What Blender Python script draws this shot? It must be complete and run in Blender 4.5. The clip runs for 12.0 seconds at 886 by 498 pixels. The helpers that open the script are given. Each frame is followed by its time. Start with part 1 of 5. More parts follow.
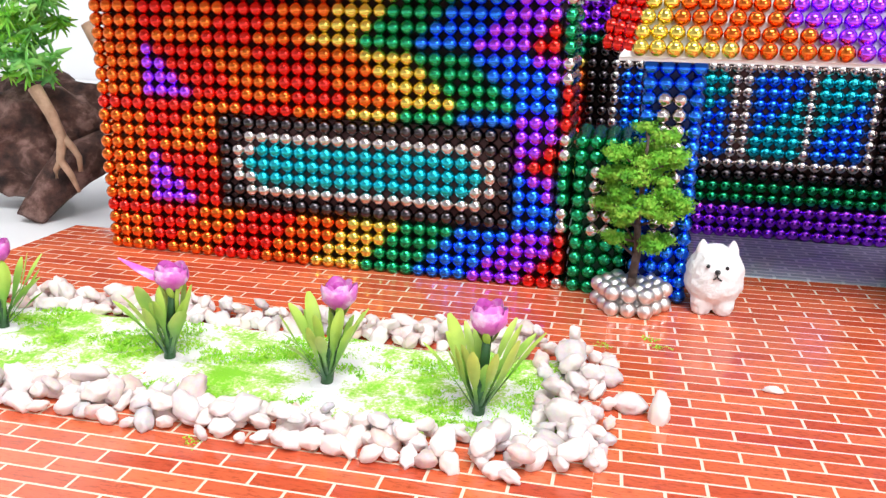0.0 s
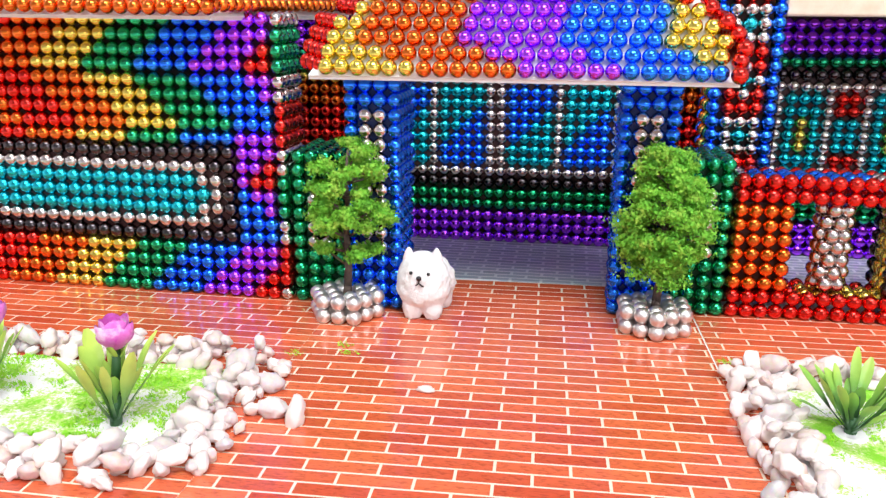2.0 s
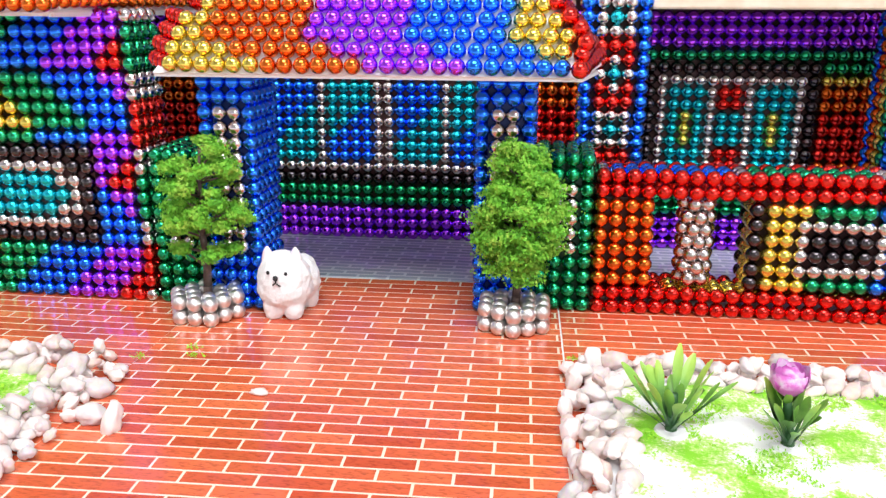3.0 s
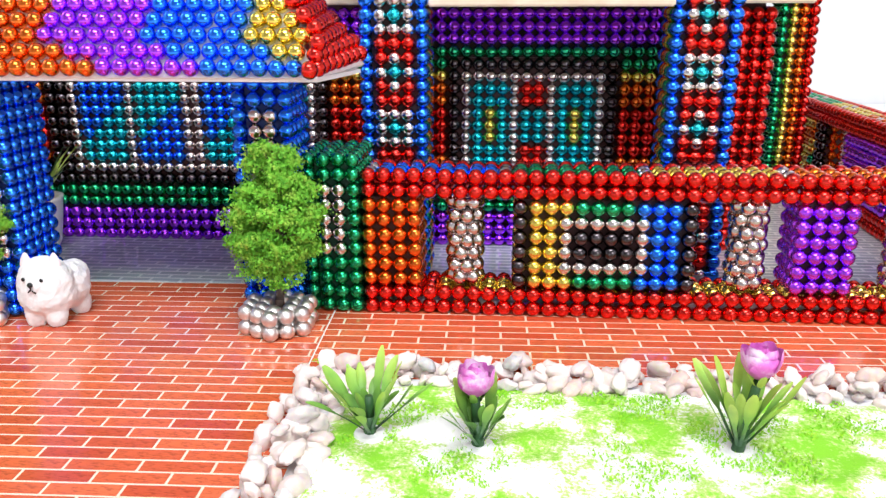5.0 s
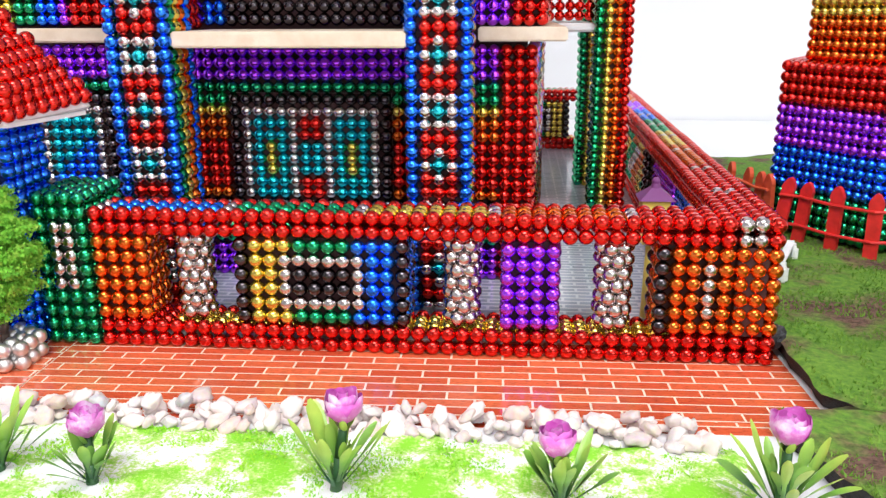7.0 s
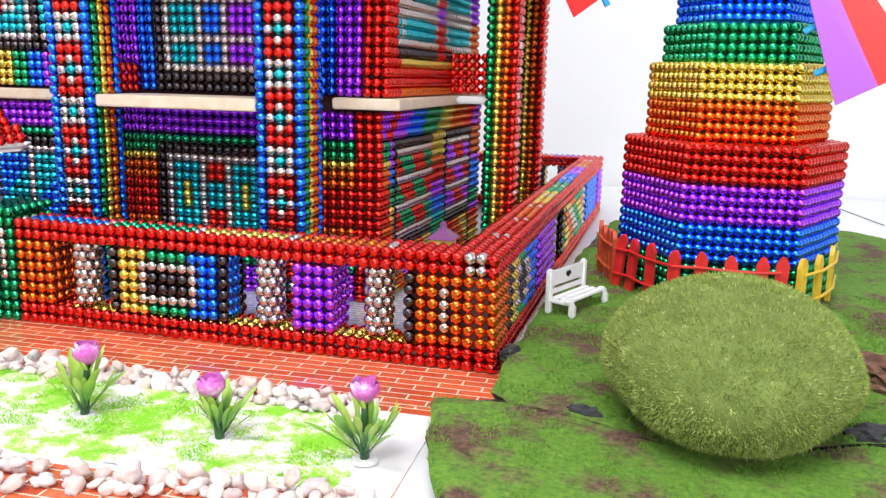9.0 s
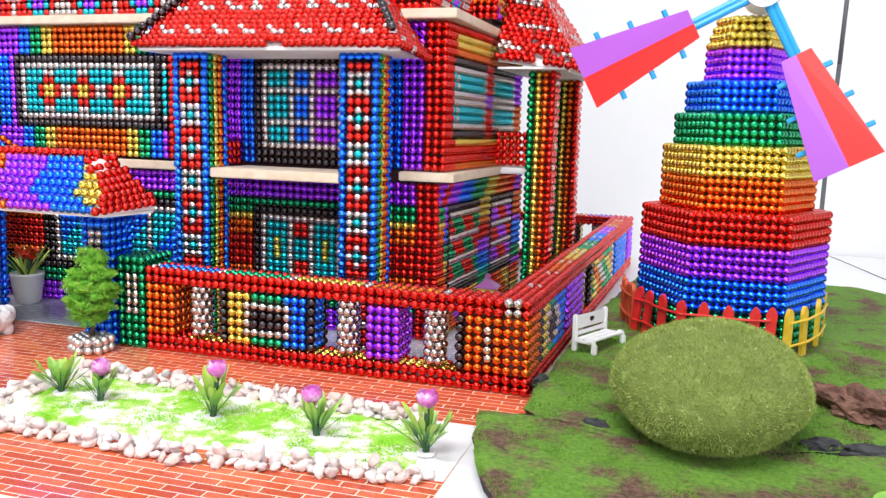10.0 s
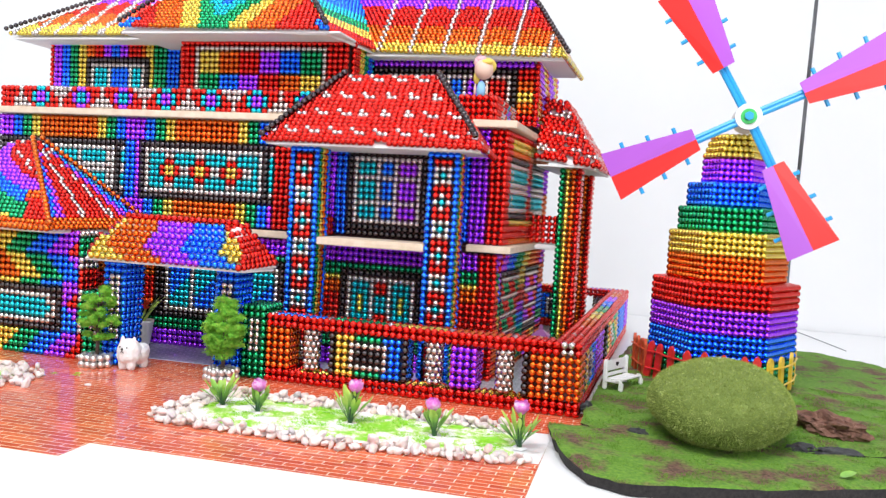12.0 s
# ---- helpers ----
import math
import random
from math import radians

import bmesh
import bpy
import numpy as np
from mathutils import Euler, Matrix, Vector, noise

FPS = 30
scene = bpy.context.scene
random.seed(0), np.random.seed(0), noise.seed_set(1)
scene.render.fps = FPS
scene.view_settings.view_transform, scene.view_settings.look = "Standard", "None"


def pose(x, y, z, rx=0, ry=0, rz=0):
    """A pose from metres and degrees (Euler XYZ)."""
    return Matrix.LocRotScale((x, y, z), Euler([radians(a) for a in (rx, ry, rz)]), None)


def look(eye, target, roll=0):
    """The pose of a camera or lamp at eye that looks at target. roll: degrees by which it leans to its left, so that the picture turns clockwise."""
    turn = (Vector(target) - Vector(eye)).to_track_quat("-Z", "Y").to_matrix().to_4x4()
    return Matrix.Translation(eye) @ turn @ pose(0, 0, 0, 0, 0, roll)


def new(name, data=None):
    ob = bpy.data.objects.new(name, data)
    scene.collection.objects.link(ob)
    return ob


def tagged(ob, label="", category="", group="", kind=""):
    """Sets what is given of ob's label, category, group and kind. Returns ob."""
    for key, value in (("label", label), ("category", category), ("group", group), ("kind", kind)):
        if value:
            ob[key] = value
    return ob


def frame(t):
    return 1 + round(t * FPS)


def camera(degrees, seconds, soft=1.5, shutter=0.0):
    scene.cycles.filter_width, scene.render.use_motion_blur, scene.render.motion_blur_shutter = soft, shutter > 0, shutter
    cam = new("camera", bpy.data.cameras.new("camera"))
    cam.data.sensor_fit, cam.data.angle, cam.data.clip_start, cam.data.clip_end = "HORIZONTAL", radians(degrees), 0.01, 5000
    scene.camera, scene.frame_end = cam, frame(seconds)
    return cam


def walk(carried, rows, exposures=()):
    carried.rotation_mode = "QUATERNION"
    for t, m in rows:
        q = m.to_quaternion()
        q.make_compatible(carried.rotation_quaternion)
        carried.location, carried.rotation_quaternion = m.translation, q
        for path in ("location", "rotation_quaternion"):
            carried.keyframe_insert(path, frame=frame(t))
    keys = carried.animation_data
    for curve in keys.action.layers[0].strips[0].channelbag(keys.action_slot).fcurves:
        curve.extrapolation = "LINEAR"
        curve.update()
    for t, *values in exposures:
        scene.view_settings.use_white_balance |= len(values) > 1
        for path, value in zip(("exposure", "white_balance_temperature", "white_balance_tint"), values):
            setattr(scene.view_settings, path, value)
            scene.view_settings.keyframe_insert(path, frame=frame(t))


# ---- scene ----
cam = camera(56.96, 12.0, 1.35)
PATH = [  # seconds, eye in metres, yaw, pitch, roll in degrees
    (0.0, -0.1361, -0.2838, 0.0936, 12.79, -16.38, -1.10),
    (0.5, -0.1150, -0.2835, 0.0945, 12.34, -16.12, -0.51),
    (1.0, -0.0976, -0.2844, 0.0937, 10.76, -15.72, -0.82),
    (1.5, -0.0787, -0.2820, 0.0974, 9.74, -15.97, -0.74),
    (2.0, -0.0585, -0.2788, 0.0991, 8.75, -15.90, -0.47),
    (2.5, -0.0358, -0.2739, 0.1008, 8.23, -16.26, -0.20),
    (3.0, -0.0194, -0.2696, 0.0999, 7.23, -16.36, -0.19),
    (3.5, -0.0047, -0.2708, 0.0993, 6.27, -16.34, -0.25),
    (5.5, 0.0685, -0.2570, 0.1047, 4.45, -16.91, 0.16),
    (6.0, 0.0950, -0.2557, 0.1083, 4.97, -16.92, 0.39),
    (6.5, 0.1184, -0.2550, 0.1095, 4.79, -16.37, 0.34),
    (7.0, 0.1419, -0.2574, 0.1131, 5.12, -16.30, 0.22),
    (7.5, 0.1769, -0.2629, 0.1140, 6.29, -15.77, -0.08),
    (9.5, 0.3030, -0.3471, 0.1253, 17.26, -10.29, -1.49),
    (10.0, 0.3068, -0.3932, 0.1346, 18.17, -8.53, -1.55),
    (10.5, 0.3035, -0.4325, 0.1395, 17.70, -7.02, -1.75),
    (11.0, 0.2953, -0.4707, 0.1407, 17.22, -5.49, -2.43),
    (11.5, 0.2862, -0.5074, 0.1396, 16.48, -4.15, -3.14),
    (12.0, 0.2757, -0.5408, 0.1332, 15.46, -2.83, -3.38),
]
walk(cam, [(t, pose(x, y, z, 90 + pitch, roll, yaw)) for t, x, y, z, yaw, pitch, roll in PATH],
     [(0.0, 0.45), (7.5, 0.40), (10.0, 0.36), (12.0, 0.27)])

# ---- light ----
world = bpy.data.worlds.new("studio")
scene.world = world
world.use_nodes = True
world.node_tree.nodes["Background"].inputs[0].default_value = (0.93, 0.96, 1.0, 1)
world.node_tree.nodes["Background"].inputs[1].default_value = 0.5


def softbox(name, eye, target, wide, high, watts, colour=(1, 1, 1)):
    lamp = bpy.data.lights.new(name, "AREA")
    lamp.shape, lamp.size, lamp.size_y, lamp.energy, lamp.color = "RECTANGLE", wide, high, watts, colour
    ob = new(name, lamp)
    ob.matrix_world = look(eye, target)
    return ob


softbox("softbox_overhead", (0.10, -0.70, 1.15), (0.0, 0.05, 0.05), 0.85, 0.50, 15.2, (0.96, 0.98, 1.0))
# unseen lamp added at the left, aimed to brighten the back wall
softbox("back_wall_fill", (-0.95, 0.05, 0.80), (-0.45, 0.62, 0.25), 0.40, 0.30, 1.5, (0.96, 0.98, 1.0))
softbox("softbox_right", (0.85, -1.30, 0.55), (0.1, 0.05, 0.1), 0.60, 0.45, 6.0, (0.96, 0.98, 1.0))

# ---- materials ----
U = 0.005  # one magnet ball


def shader(name, base, rough=0.5, metal=0.0):
    m = bpy.data.materials.new(name)
    m.use_nodes = True
    b = m.node_tree.nodes["Principled BSDF"]
    b.inputs["Base Color"].default_value = (*base, 1)
    b.inputs["Roughness"].default_value = rough
    b.inputs["Metallic"].default_value = metal
    return m


def link(m, a, b):
    m.node_tree.links.new(a, b)


def node(m, kind, **values):
    n = m.node_tree.nodes.new(kind)
    for key, value in values.items():
        n.inputs[key].default_value = value
    return n


def bsdf(m):
    return m.node_tree.nodes["Principled BSDF"]


def noisy(m, tones, scale, detail=6.0, bump=0.0, second=None):
    """Colour from noise at real-world size through a ramp of tones, and relief."""
    co = node(m, "ShaderNodeTexCoord")
    n = node(m, "ShaderNodeTexNoise", Scale=scale, Detail=detail, Roughness=0.6)
    link(m, co.outputs["Object"], n.inputs["Vector"])
    ramp = node(m, "ShaderNodeValToRGB")
    ramp.color_ramp.elements[0].position, ramp.color_ramp.elements[1].position = tones[0][0], tones[-1][0]
    ramp.color_ramp.elements[0].color, ramp.color_ramp.elements[1].color = (*tones[0][1], 1), (*tones[-1][1], 1)
    for place, tone in tones[1:-1]:
        ramp.color_ramp.elements.new(place).color = (*tone, 1)
    link(m, n.outputs["Fac"], ramp.inputs["Fac"])
    link(m, ramp.outputs["Color"], bsdf(m).inputs["Base Color"])
    if bump:
        n2 = node(m, "ShaderNodeTexNoise", Scale=second or scale * 4, Detail=8.0, Roughness=0.65)
        link(m, co.outputs["Object"], n2.inputs["Vector"])
        bp = node(m, "ShaderNodeBump", Strength=0.6, Distance=bump)
        link(m, n2.outputs["Fac"], bp.inputs["Height"])
        link(m, bp.outputs["Normal"], bsdf(m).inputs["Normal"])
    return m


TONES = {"R": (0.74, 0.022, 0.013), "O": (0.76, 0.15, 0.010), "Y": (0.78, 0.60, 0.10), "G": (0.010, 0.38, 0.15), "B": (0.016, 0.205, 1.0),
         "P": (0.45, 0.058, 0.97), "C": (0.008, 0.52, 0.62), "S": (0.60, 0.54, 0.52), "T": (0.78, 0.75, 0.73), "K": (0.075, 0.062, 0.068)}
BALL = {}
for key, tone in TONES.items():
    m = BALL[key] = shader("plated_" + key, tone, 0.25, 1.0 if key in "STK" else 0.93)
    bsdf(m).inputs["Coat Weight"].default_value = 0.35
    bsdf(m).inputs["Coat Roughness"].default_value = 0.06
    info = node(m, "ShaderNodeNewGeometry")
    spread = node(m, "ShaderNodeMapRange")
    spread.inputs["To Min"].default_value, spread.inputs["To Max"].default_value = (0.36, 0.46) if key == "T" else (0.10, 0.18)
    link(m, info.outputs["Random Per Island"], spread.inputs["Value"])
    link(m, spread.outputs["Result"], bsdf(m).inputs["Roughness"])
PALETTE = list(TONES)
white_sheet = shader("white_table", (0.86, 0.86, 0.87), 0.35)
foam = shader("white_foam_board", (0.80, 0.78, 0.78), 0.6)
# added inner boards: colours stand for shade and mirrored colour between the balls
gap_shade_red = shader("maroon_gap_shade", (0.045, 0.008, 0.009), 0.6)
gap_shade_blue = shader("navy_gap_shade", (0.010, 0.030, 0.16), 0.5)
gap_shade_green = shader("dark_green_gap_shade", (0.008, 0.06, 0.03), 0.5)
wood = noisy(shader("pale_wood", (0.8, 0.66, 0.48), 0.5), [(0.3, (0.70, 0.54, 0.40)), (0.7, (0.82, 0.69, 0.55))], 120, bump=0.0003)
brick_mat = shader("red_brick_print", (0.46, 0.06, 0.03), 0.15)
bsdf(brick_mat).inputs["Specular IOR Level"].default_value = 0.75
geo, obj, co = node(brick_mat, "ShaderNodeNewGeometry"), node(brick_mat, "ShaderNodeObjectInfo"), node(brick_mat, "ShaderNodeTexCoord")
mix = node(brick_mat, "ShaderNodeMath")
mix.operation = "ADD"
link(brick_mat, geo.outputs["Random Per Island"], mix.inputs[0])
link(brick_mat, obj.outputs["Random"], mix.inputs[1])
wrap = node(brick_mat, "ShaderNodeMath")
wrap.operation = "FRACT"
link(brick_mat, mix.outputs[0], wrap.inputs[0])
tone = node(brick_mat, "ShaderNodeValToRGB")
tone.color_ramp.elements[0].color, tone.color_ramp.elements[1].color = (0.58, 0.083, 0.034, 1), (0.82, 0.178, 0.070, 1)
link(brick_mat, wrap.outputs[0], tone.inputs["Fac"])
stretch = node(brick_mat, "ShaderNodeMapping")
stretch.inputs["Scale"].default_value = (0.3, 1.0, 1.0)
link(brick_mat, co.outputs["Object"], stretch.inputs["Vector"])
grain = node(brick_mat, "ShaderNodeTexNoise", Scale=1300.0, Detail=7.0, Roughness=0.75)
link(brick_mat, stretch.outputs["Vector"], grain.inputs["Vector"])
blend = node(brick_mat, "ShaderNodeMix")
blend.data_type, blend.blend_type = "RGBA", "MULTIPLY"
blend.inputs["Factor"].default_value = 0.6
link(brick_mat, tone.outputs["Color"], blend.inputs["A"])
streak = node(brick_mat, "ShaderNodeValToRGB")
streak.color_ramp.elements[0].position, streak.color_ramp.elements[0].color = 0.36, (0.30, 0.22, 0.22, 1)
streak.color_ramp.elements[1].position = 0.50
link(brick_mat, grain.outputs["Fac"], streak.inputs["Fac"])
link(brick_mat, streak.outputs["Color"], blend.inputs["B"])
link(brick_mat, blend.outputs["Result"], bsdf(brick_mat).inputs["Base Color"])
mortar_mat = shader("pale_mortar_print", (0.82, 0.70, 0.55), 0.25)
grey_mat = shader("grey_paver_print", (0.35, 0.37, 0.42), 0.13)
co = node(grey_mat, "ShaderNodeTexCoord")
pav = node(grey_mat, "ShaderNodeTexBrick", Scale=1.0, **{"Mortar Size": 0.0006, "Brick Width": 0.0120, "Row Height": 0.0040, "Color1": (0.29, 0.31, 0.36, 1), "Color2": (0.38, 0.40, 0.46, 1), "Mortar": (0.56, 0.58, 0.62, 1)})
link(grey_mat, co.outputs["Object"], pav.inputs["Vector"])
link(grey_mat, pav.outputs["Color"], bsdf(grey_mat).inputs["Base Color"])


# ---- building helpers ----
def mesh_object(name, bm, mats, parent=None, label="", smooth=False):
    me = bpy.data.meshes.new(name)
    bm.to_mesh(me)
    bm.free()
    for m in (mats if isinstance(mats, (list, tuple)) else [mats]):
        me.materials.append(m)
    if smooth:
        me.polygons.foreach_set("use_smooth", [True] * len(me.polygons))
    ob = new(name, me)
    ob.parent = parent
    return tagged(ob, label)


def part(name, bm, mats, parent, label="", smooth=False):
    return mesh_object(name, bm, mats, parent, label, smooth)


def thing(name, label, category, group="", kind="", at=None):
    ob = new(name)
    ob.empty_display_size = 0.01
    if at is not None:
        ob.matrix_world = at
    return tagged(ob, label, category, group, kind)


def box(bm, x0, x1, y0, y1, z0, z1, bevel=0.0):
    """A box between two corners, in balls."""
    m = Matrix.Translation(((x0 + x1) / 2 * U, (y0 + y1) / 2 * U, (z0 + z1) / 2 * U)) @ Matrix.Diagonal((abs(x1 - x0) * U, abs(y1 - y0) * U, abs(z1 - z0) * U, 1))
    made = bmesh.ops.create_cube(bm, size=1, matrix=m)["verts"]
    if bevel:
        edges = list({e for v in made for e in v.link_edges})
        bmesh.ops.bevel(bm, geom=edges, offset=bevel * U, segments=2, affect="EDGES")
    return bm


def ball_shape(detail):
    bm = bmesh.new()
    if detail == 2:
        bmesh.ops.create_icosphere(bm, subdivisions=2, radius=0.475 * U)
    elif detail == 0:
        bmesh.ops.create_icosphere(bm, subdivisions=2, radius=0.545 * U)
    else:
        bmesh.ops.create_uvsphere(bm, u_segments=13, v_segments=8, radius=0.522 * U)
        bmesh.ops.rotate(bm, verts=bm.verts, cent=(0, 0, 0), matrix=Matrix.Rotation(0.6, 3, "X"))
    me = bpy.data.meshes.new("ball")
    bm.to_mesh(me)
    bm.free()
    n = len(me.vertices)
    co = np.zeros(n * 3, np.float32)
    me.vertices.foreach_get("co", co)
    loops = np.zeros(len(me.loops), np.int32)
    me.loops.foreach_get("vertex_index", loops)
    starts = np.zeros(len(me.polygons), np.int32)
    me.polygons.foreach_get("loop_start", starts)
    bpy.data.meshes.remove(me)
    return co.reshape(-1, 3), loops, starts


SHAPES = [ball_shape(0), ball_shape(1), ball_shape(2)]
RNG = np.random.default_rng(7)


def ball_mesh(name, cells, detail, mats, index):
    co, loops, starts = SHAPES[detail]
    at = np.array([c[:3] for c in cells], np.float32) * U
    n, nv, nl, npoly = len(cells), len(co), len(loops), len(starts)
    me = bpy.data.meshes.new(name)
    me.vertices.add(n * nv)
    me.loops.add(n * nl)
    me.polygons.add(n * npoly)
    me.vertices.foreach_set("co", (at[:, None, :] + co[None]).ravel())
    me.loops.foreach_set("vertex_index", (loops[None] + (np.arange(n) * nv)[:, None]).astype(np.int32).ravel())
    me.polygons.foreach_set("loop_start", (starts[None] + (np.arange(n) * nl)[:, None]).astype(np.int32).ravel())
    me.polygons.foreach_set("material_index", np.repeat(np.array(index, np.int32), npoly))
    me.polygons.foreach_set("use_smooth", np.ones(n * npoly, bool))
    for m in mats:
        me.materials.append(m)
    me.update(calc_edges=True)
    return me


ONE = {}


def one_ball(key, detail):
    if (key, detail) not in ONE:
        ONE[key, detail] = ball_mesh("ball", [(0, 0, 0)], detail, [BALL[key]], [0])
    return ONE[key, detail]


WAITING = []  # single balls, linked last in the file


def beads(name, parent, cells, detail=1, single=None, uneven=0.05, label=""):
    """Balls at (x, y, z, colour), in balls. single(x, y, z) picks those that are parts of their own, 300 at most."""
    seen, kept = set(), []
    for x, y, z, k in cells:
        q = 3.0 if detail == 2 else 2.2
        spot = (round(x * q), round(y * q), round(z * q))
        if k and spot not in seen:
            seen.add(spot)
            kept.append((x, y, z, k))
    alone = 0
    jitter = RNG.normal(0, uneven * 0.6, (len(kept), 3))
    rest = []
    for (x, y, z, k), j in zip(kept, jitter):
        sway = noise.noise_vector(Vector((x * 0.16, y * 0.16, z * 0.16))) * uneven * 2.0
        cell = (x + j[0] * 0.6 + sway[0], y + j[1] + sway[1], z + j[2] * 0.6 + sway[2] * 0.5, k)
        if single and alone < 300 and single(x, y, z):
            alone += 1
            WAITING.append((parent, cell, detail))
        else:
            rest.append(cell)
    if rest:
        ob = new(name, ball_mesh(name, rest, detail, [BALL[k] for k in PALETTE], [PALETTE.index(c[3]) for c in rest]))
        ob.parent = parent
        tagged(ob, label, kind="stuff")


# ---- table, room ----
bm = box(bmesh.new(), -238, 238, -328, 127.4, -4, -0.06, 0.5)
table = tagged(mesh_object("table", bm, white_sheet), "glossy white table top under the whole model", "table", kind="structure")
wall_paint = noisy(shader("white_wall_paint", (0.8, 0.8, 0.82), 0.7), [(0.3, (0.82, 0.825, 0.84)), (0.7, (0.87, 0.872, 0.88))], 3)
# unseen walls, ceiling and floor are added; this grey tunes bounced fill and reflections
fill_paint = noisy(shader("pale_fill_paint", (0.4, 0.4, 0.41), 0.8), [(0.3, (0.58, 0.58, 0.60)), (0.7, (0.65, 0.65, 0.67))], 3)
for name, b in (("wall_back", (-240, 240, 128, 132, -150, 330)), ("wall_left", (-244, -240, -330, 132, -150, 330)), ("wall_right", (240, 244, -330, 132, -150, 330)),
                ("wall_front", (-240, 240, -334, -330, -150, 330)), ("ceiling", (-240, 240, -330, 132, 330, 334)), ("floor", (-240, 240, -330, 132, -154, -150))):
    tagged(mesh_object(name, box(bmesh.new(), *b), wall_paint if name == "wall_back" else fill_paint), ("plain white studio " if name == "wall_back" else "plain unseen pale studio ") + name.split("_")[0], name.split("_")[0], kind="structure")

# ---- brick paper ----
paper = thing("brick_paper", "glossy red brick printed sheet with pale joints on the table", "brick paving", kind="structure")


def lattice(u, v, tilt):
    t = radians(tilt)
    return u * math.cos(t) - v * math.sin(t), u * math.sin(t) + v * math.cos(t)


def slab_of(u0, u1, v0, v1, z0, z1, bm, tilt=1.7):
    low = [bm.verts.new((*(w * U for w in lattice(u, v, tilt)), z0 * U)) for u, v in ((u0, v0), (u1, v0), (u1, v1), (u0, v1))]
    high = [bm.verts.new((q.co.x, q.co.y, z1 * U)) for q in low]
    bm.faces.new(high)
    bm.faces.new(low[::-1])
    for i in range(4):
        j = (i + 1) % 4
        bm.faces.new((low[i], low[j], high[j], high[i]))


# each sheet: its edges, height, turn in degrees, first joint and row height
SHEETS = ((-73.3, -27.4, -41.0, 3.4, 0.025, 0.0, -29.03, -4.53, 1.022), (-28.8, -2.62, -41.0, 5.25, -0.005, 1.7, -8.02, -10.67, 0.99),
          (-2.62, 43.0, -36.2, -9.57, 0.0, 1.7, -9.12, -11.04, 0.99), (-2.52, 46.3, -9.57, 1.6, 0.0, 1.7, -10.22, -11.41, 0.99))
bm = bmesh.new()
for u0, u1, v0, v1, z, tilt, *_ in SHEETS:
    slab_of(u0, u1, v0, v1, -0.06, z, bm, tilt)
part("mortar_sheet", bm, mortar_mat, paper)
BRICK_L, BRICK_H, JOINT = 3.45, 0.99, 0.15
BRICKS = []
for u0, u1, v0, v1, z, tilt, first, row, high in SHEETS:
    for k in range(int((v0 - row) / high) - 2, int((v1 - row) / high) + 2):
        v = row + high * k
        for j in range(-40, 40):
            a = first + (BRICK_L / 2 if k % 2 else 0) + BRICK_L * j + JOINT / 2
            c = max(a, u0 + 0.01), min(a + BRICK_L - JOINT, u1 - 0.01)
            d = max(v + JOINT / 2, v0 + 0.01), min(v + high - JOINT / 2, v1 - 0.01)
            if c[1] - c[0] > 0.04 and d[1] - d[0] > 0.04:
                BRICKS.append((c[0], c[1], d[0], d[1], z, tilt))
bm, LOOSE = bmesh.new(), []
for b in BRICKS:
    whole = b[1] - b[0] > BRICK_L - JOINT - 0.01 and b[3] - b[2] > BRICK_H - JOINT - 0.01
    if whole and b[5] and -22 < b[0] < -5 and -24 < b[2] < -6 and len(LOOSE) < 300:
        LOOSE.append(b)
    else:
        slab_of(*b[:4], b[4] - 0.01, b[4] + 0.02, bm, b[5])
rest = part("bricks", bm, brick_mat, paper)
tagged(rest, kind="stuff")
bm = bmesh.new()
slab_of(0, BRICK_L - JOINT, 0, BRICK_H - JOINT, -0.01, 0.02, bm)
brick_me = bpy.data.meshes.new("brick")
bm.to_mesh(brick_me)
bm.free()
brick_me.materials.append(brick_mat)
bm = bmesh.new()
slab_of(-30.5, -2.7, 5.4, 91, -0.05, 0.06, bm)
slab_of(-2.7, 45.5, 4.4, 91, -0.05, 0.06, bm)
tagged(mesh_object("grey_paving_sheet", bm, grey_mat), "grey paver printed sheet inside the porch and yard", "paving", kind="structure")

# ---- left wing ----
W0, WY = (-66.1, -1.17), radians(-1.47)
STRIPES = {-6: "P", -5: "R", -4: "O", -3: "R", -2: "O", -1: "Y", 0: "G", 1: "B", 2: "P", 3: "R"}
EDGE = "SRRRSSGGGS"


def wing_colour(c, r):
    if c == 35:
        return EDGE[r % 10]
    if 10 <= c <= 31 and 4 <= r <= 10:
        d = min(c - 10, 31 - c)
        inset = abs(r - 7)
        if inset == 3 or d == 0:
            return "K"
        if inset == 2:
            return "K" if d < 2 else "S"
        if inset == 1:
            return "S" if d < 3 else "C"
        return "S" if d < 2 else "C"
    if c < 4:
        return "R" if r % 8 == 3 else "O"
    q = r % 8
    start = 21 + q if q < 4 else 32 - q
    if q >= 4:
        start = 28 - (q - 4)
    return STRIPES.get((c - start) // 4, "R")


def wing_at(c, d, r):
    x, y = c, d
    return (W0[0] + x * math.cos(WY) - y * math.sin(WY), W0[1] + x * math.sin(WY) + y * math.cos(WY), r + 0.5)


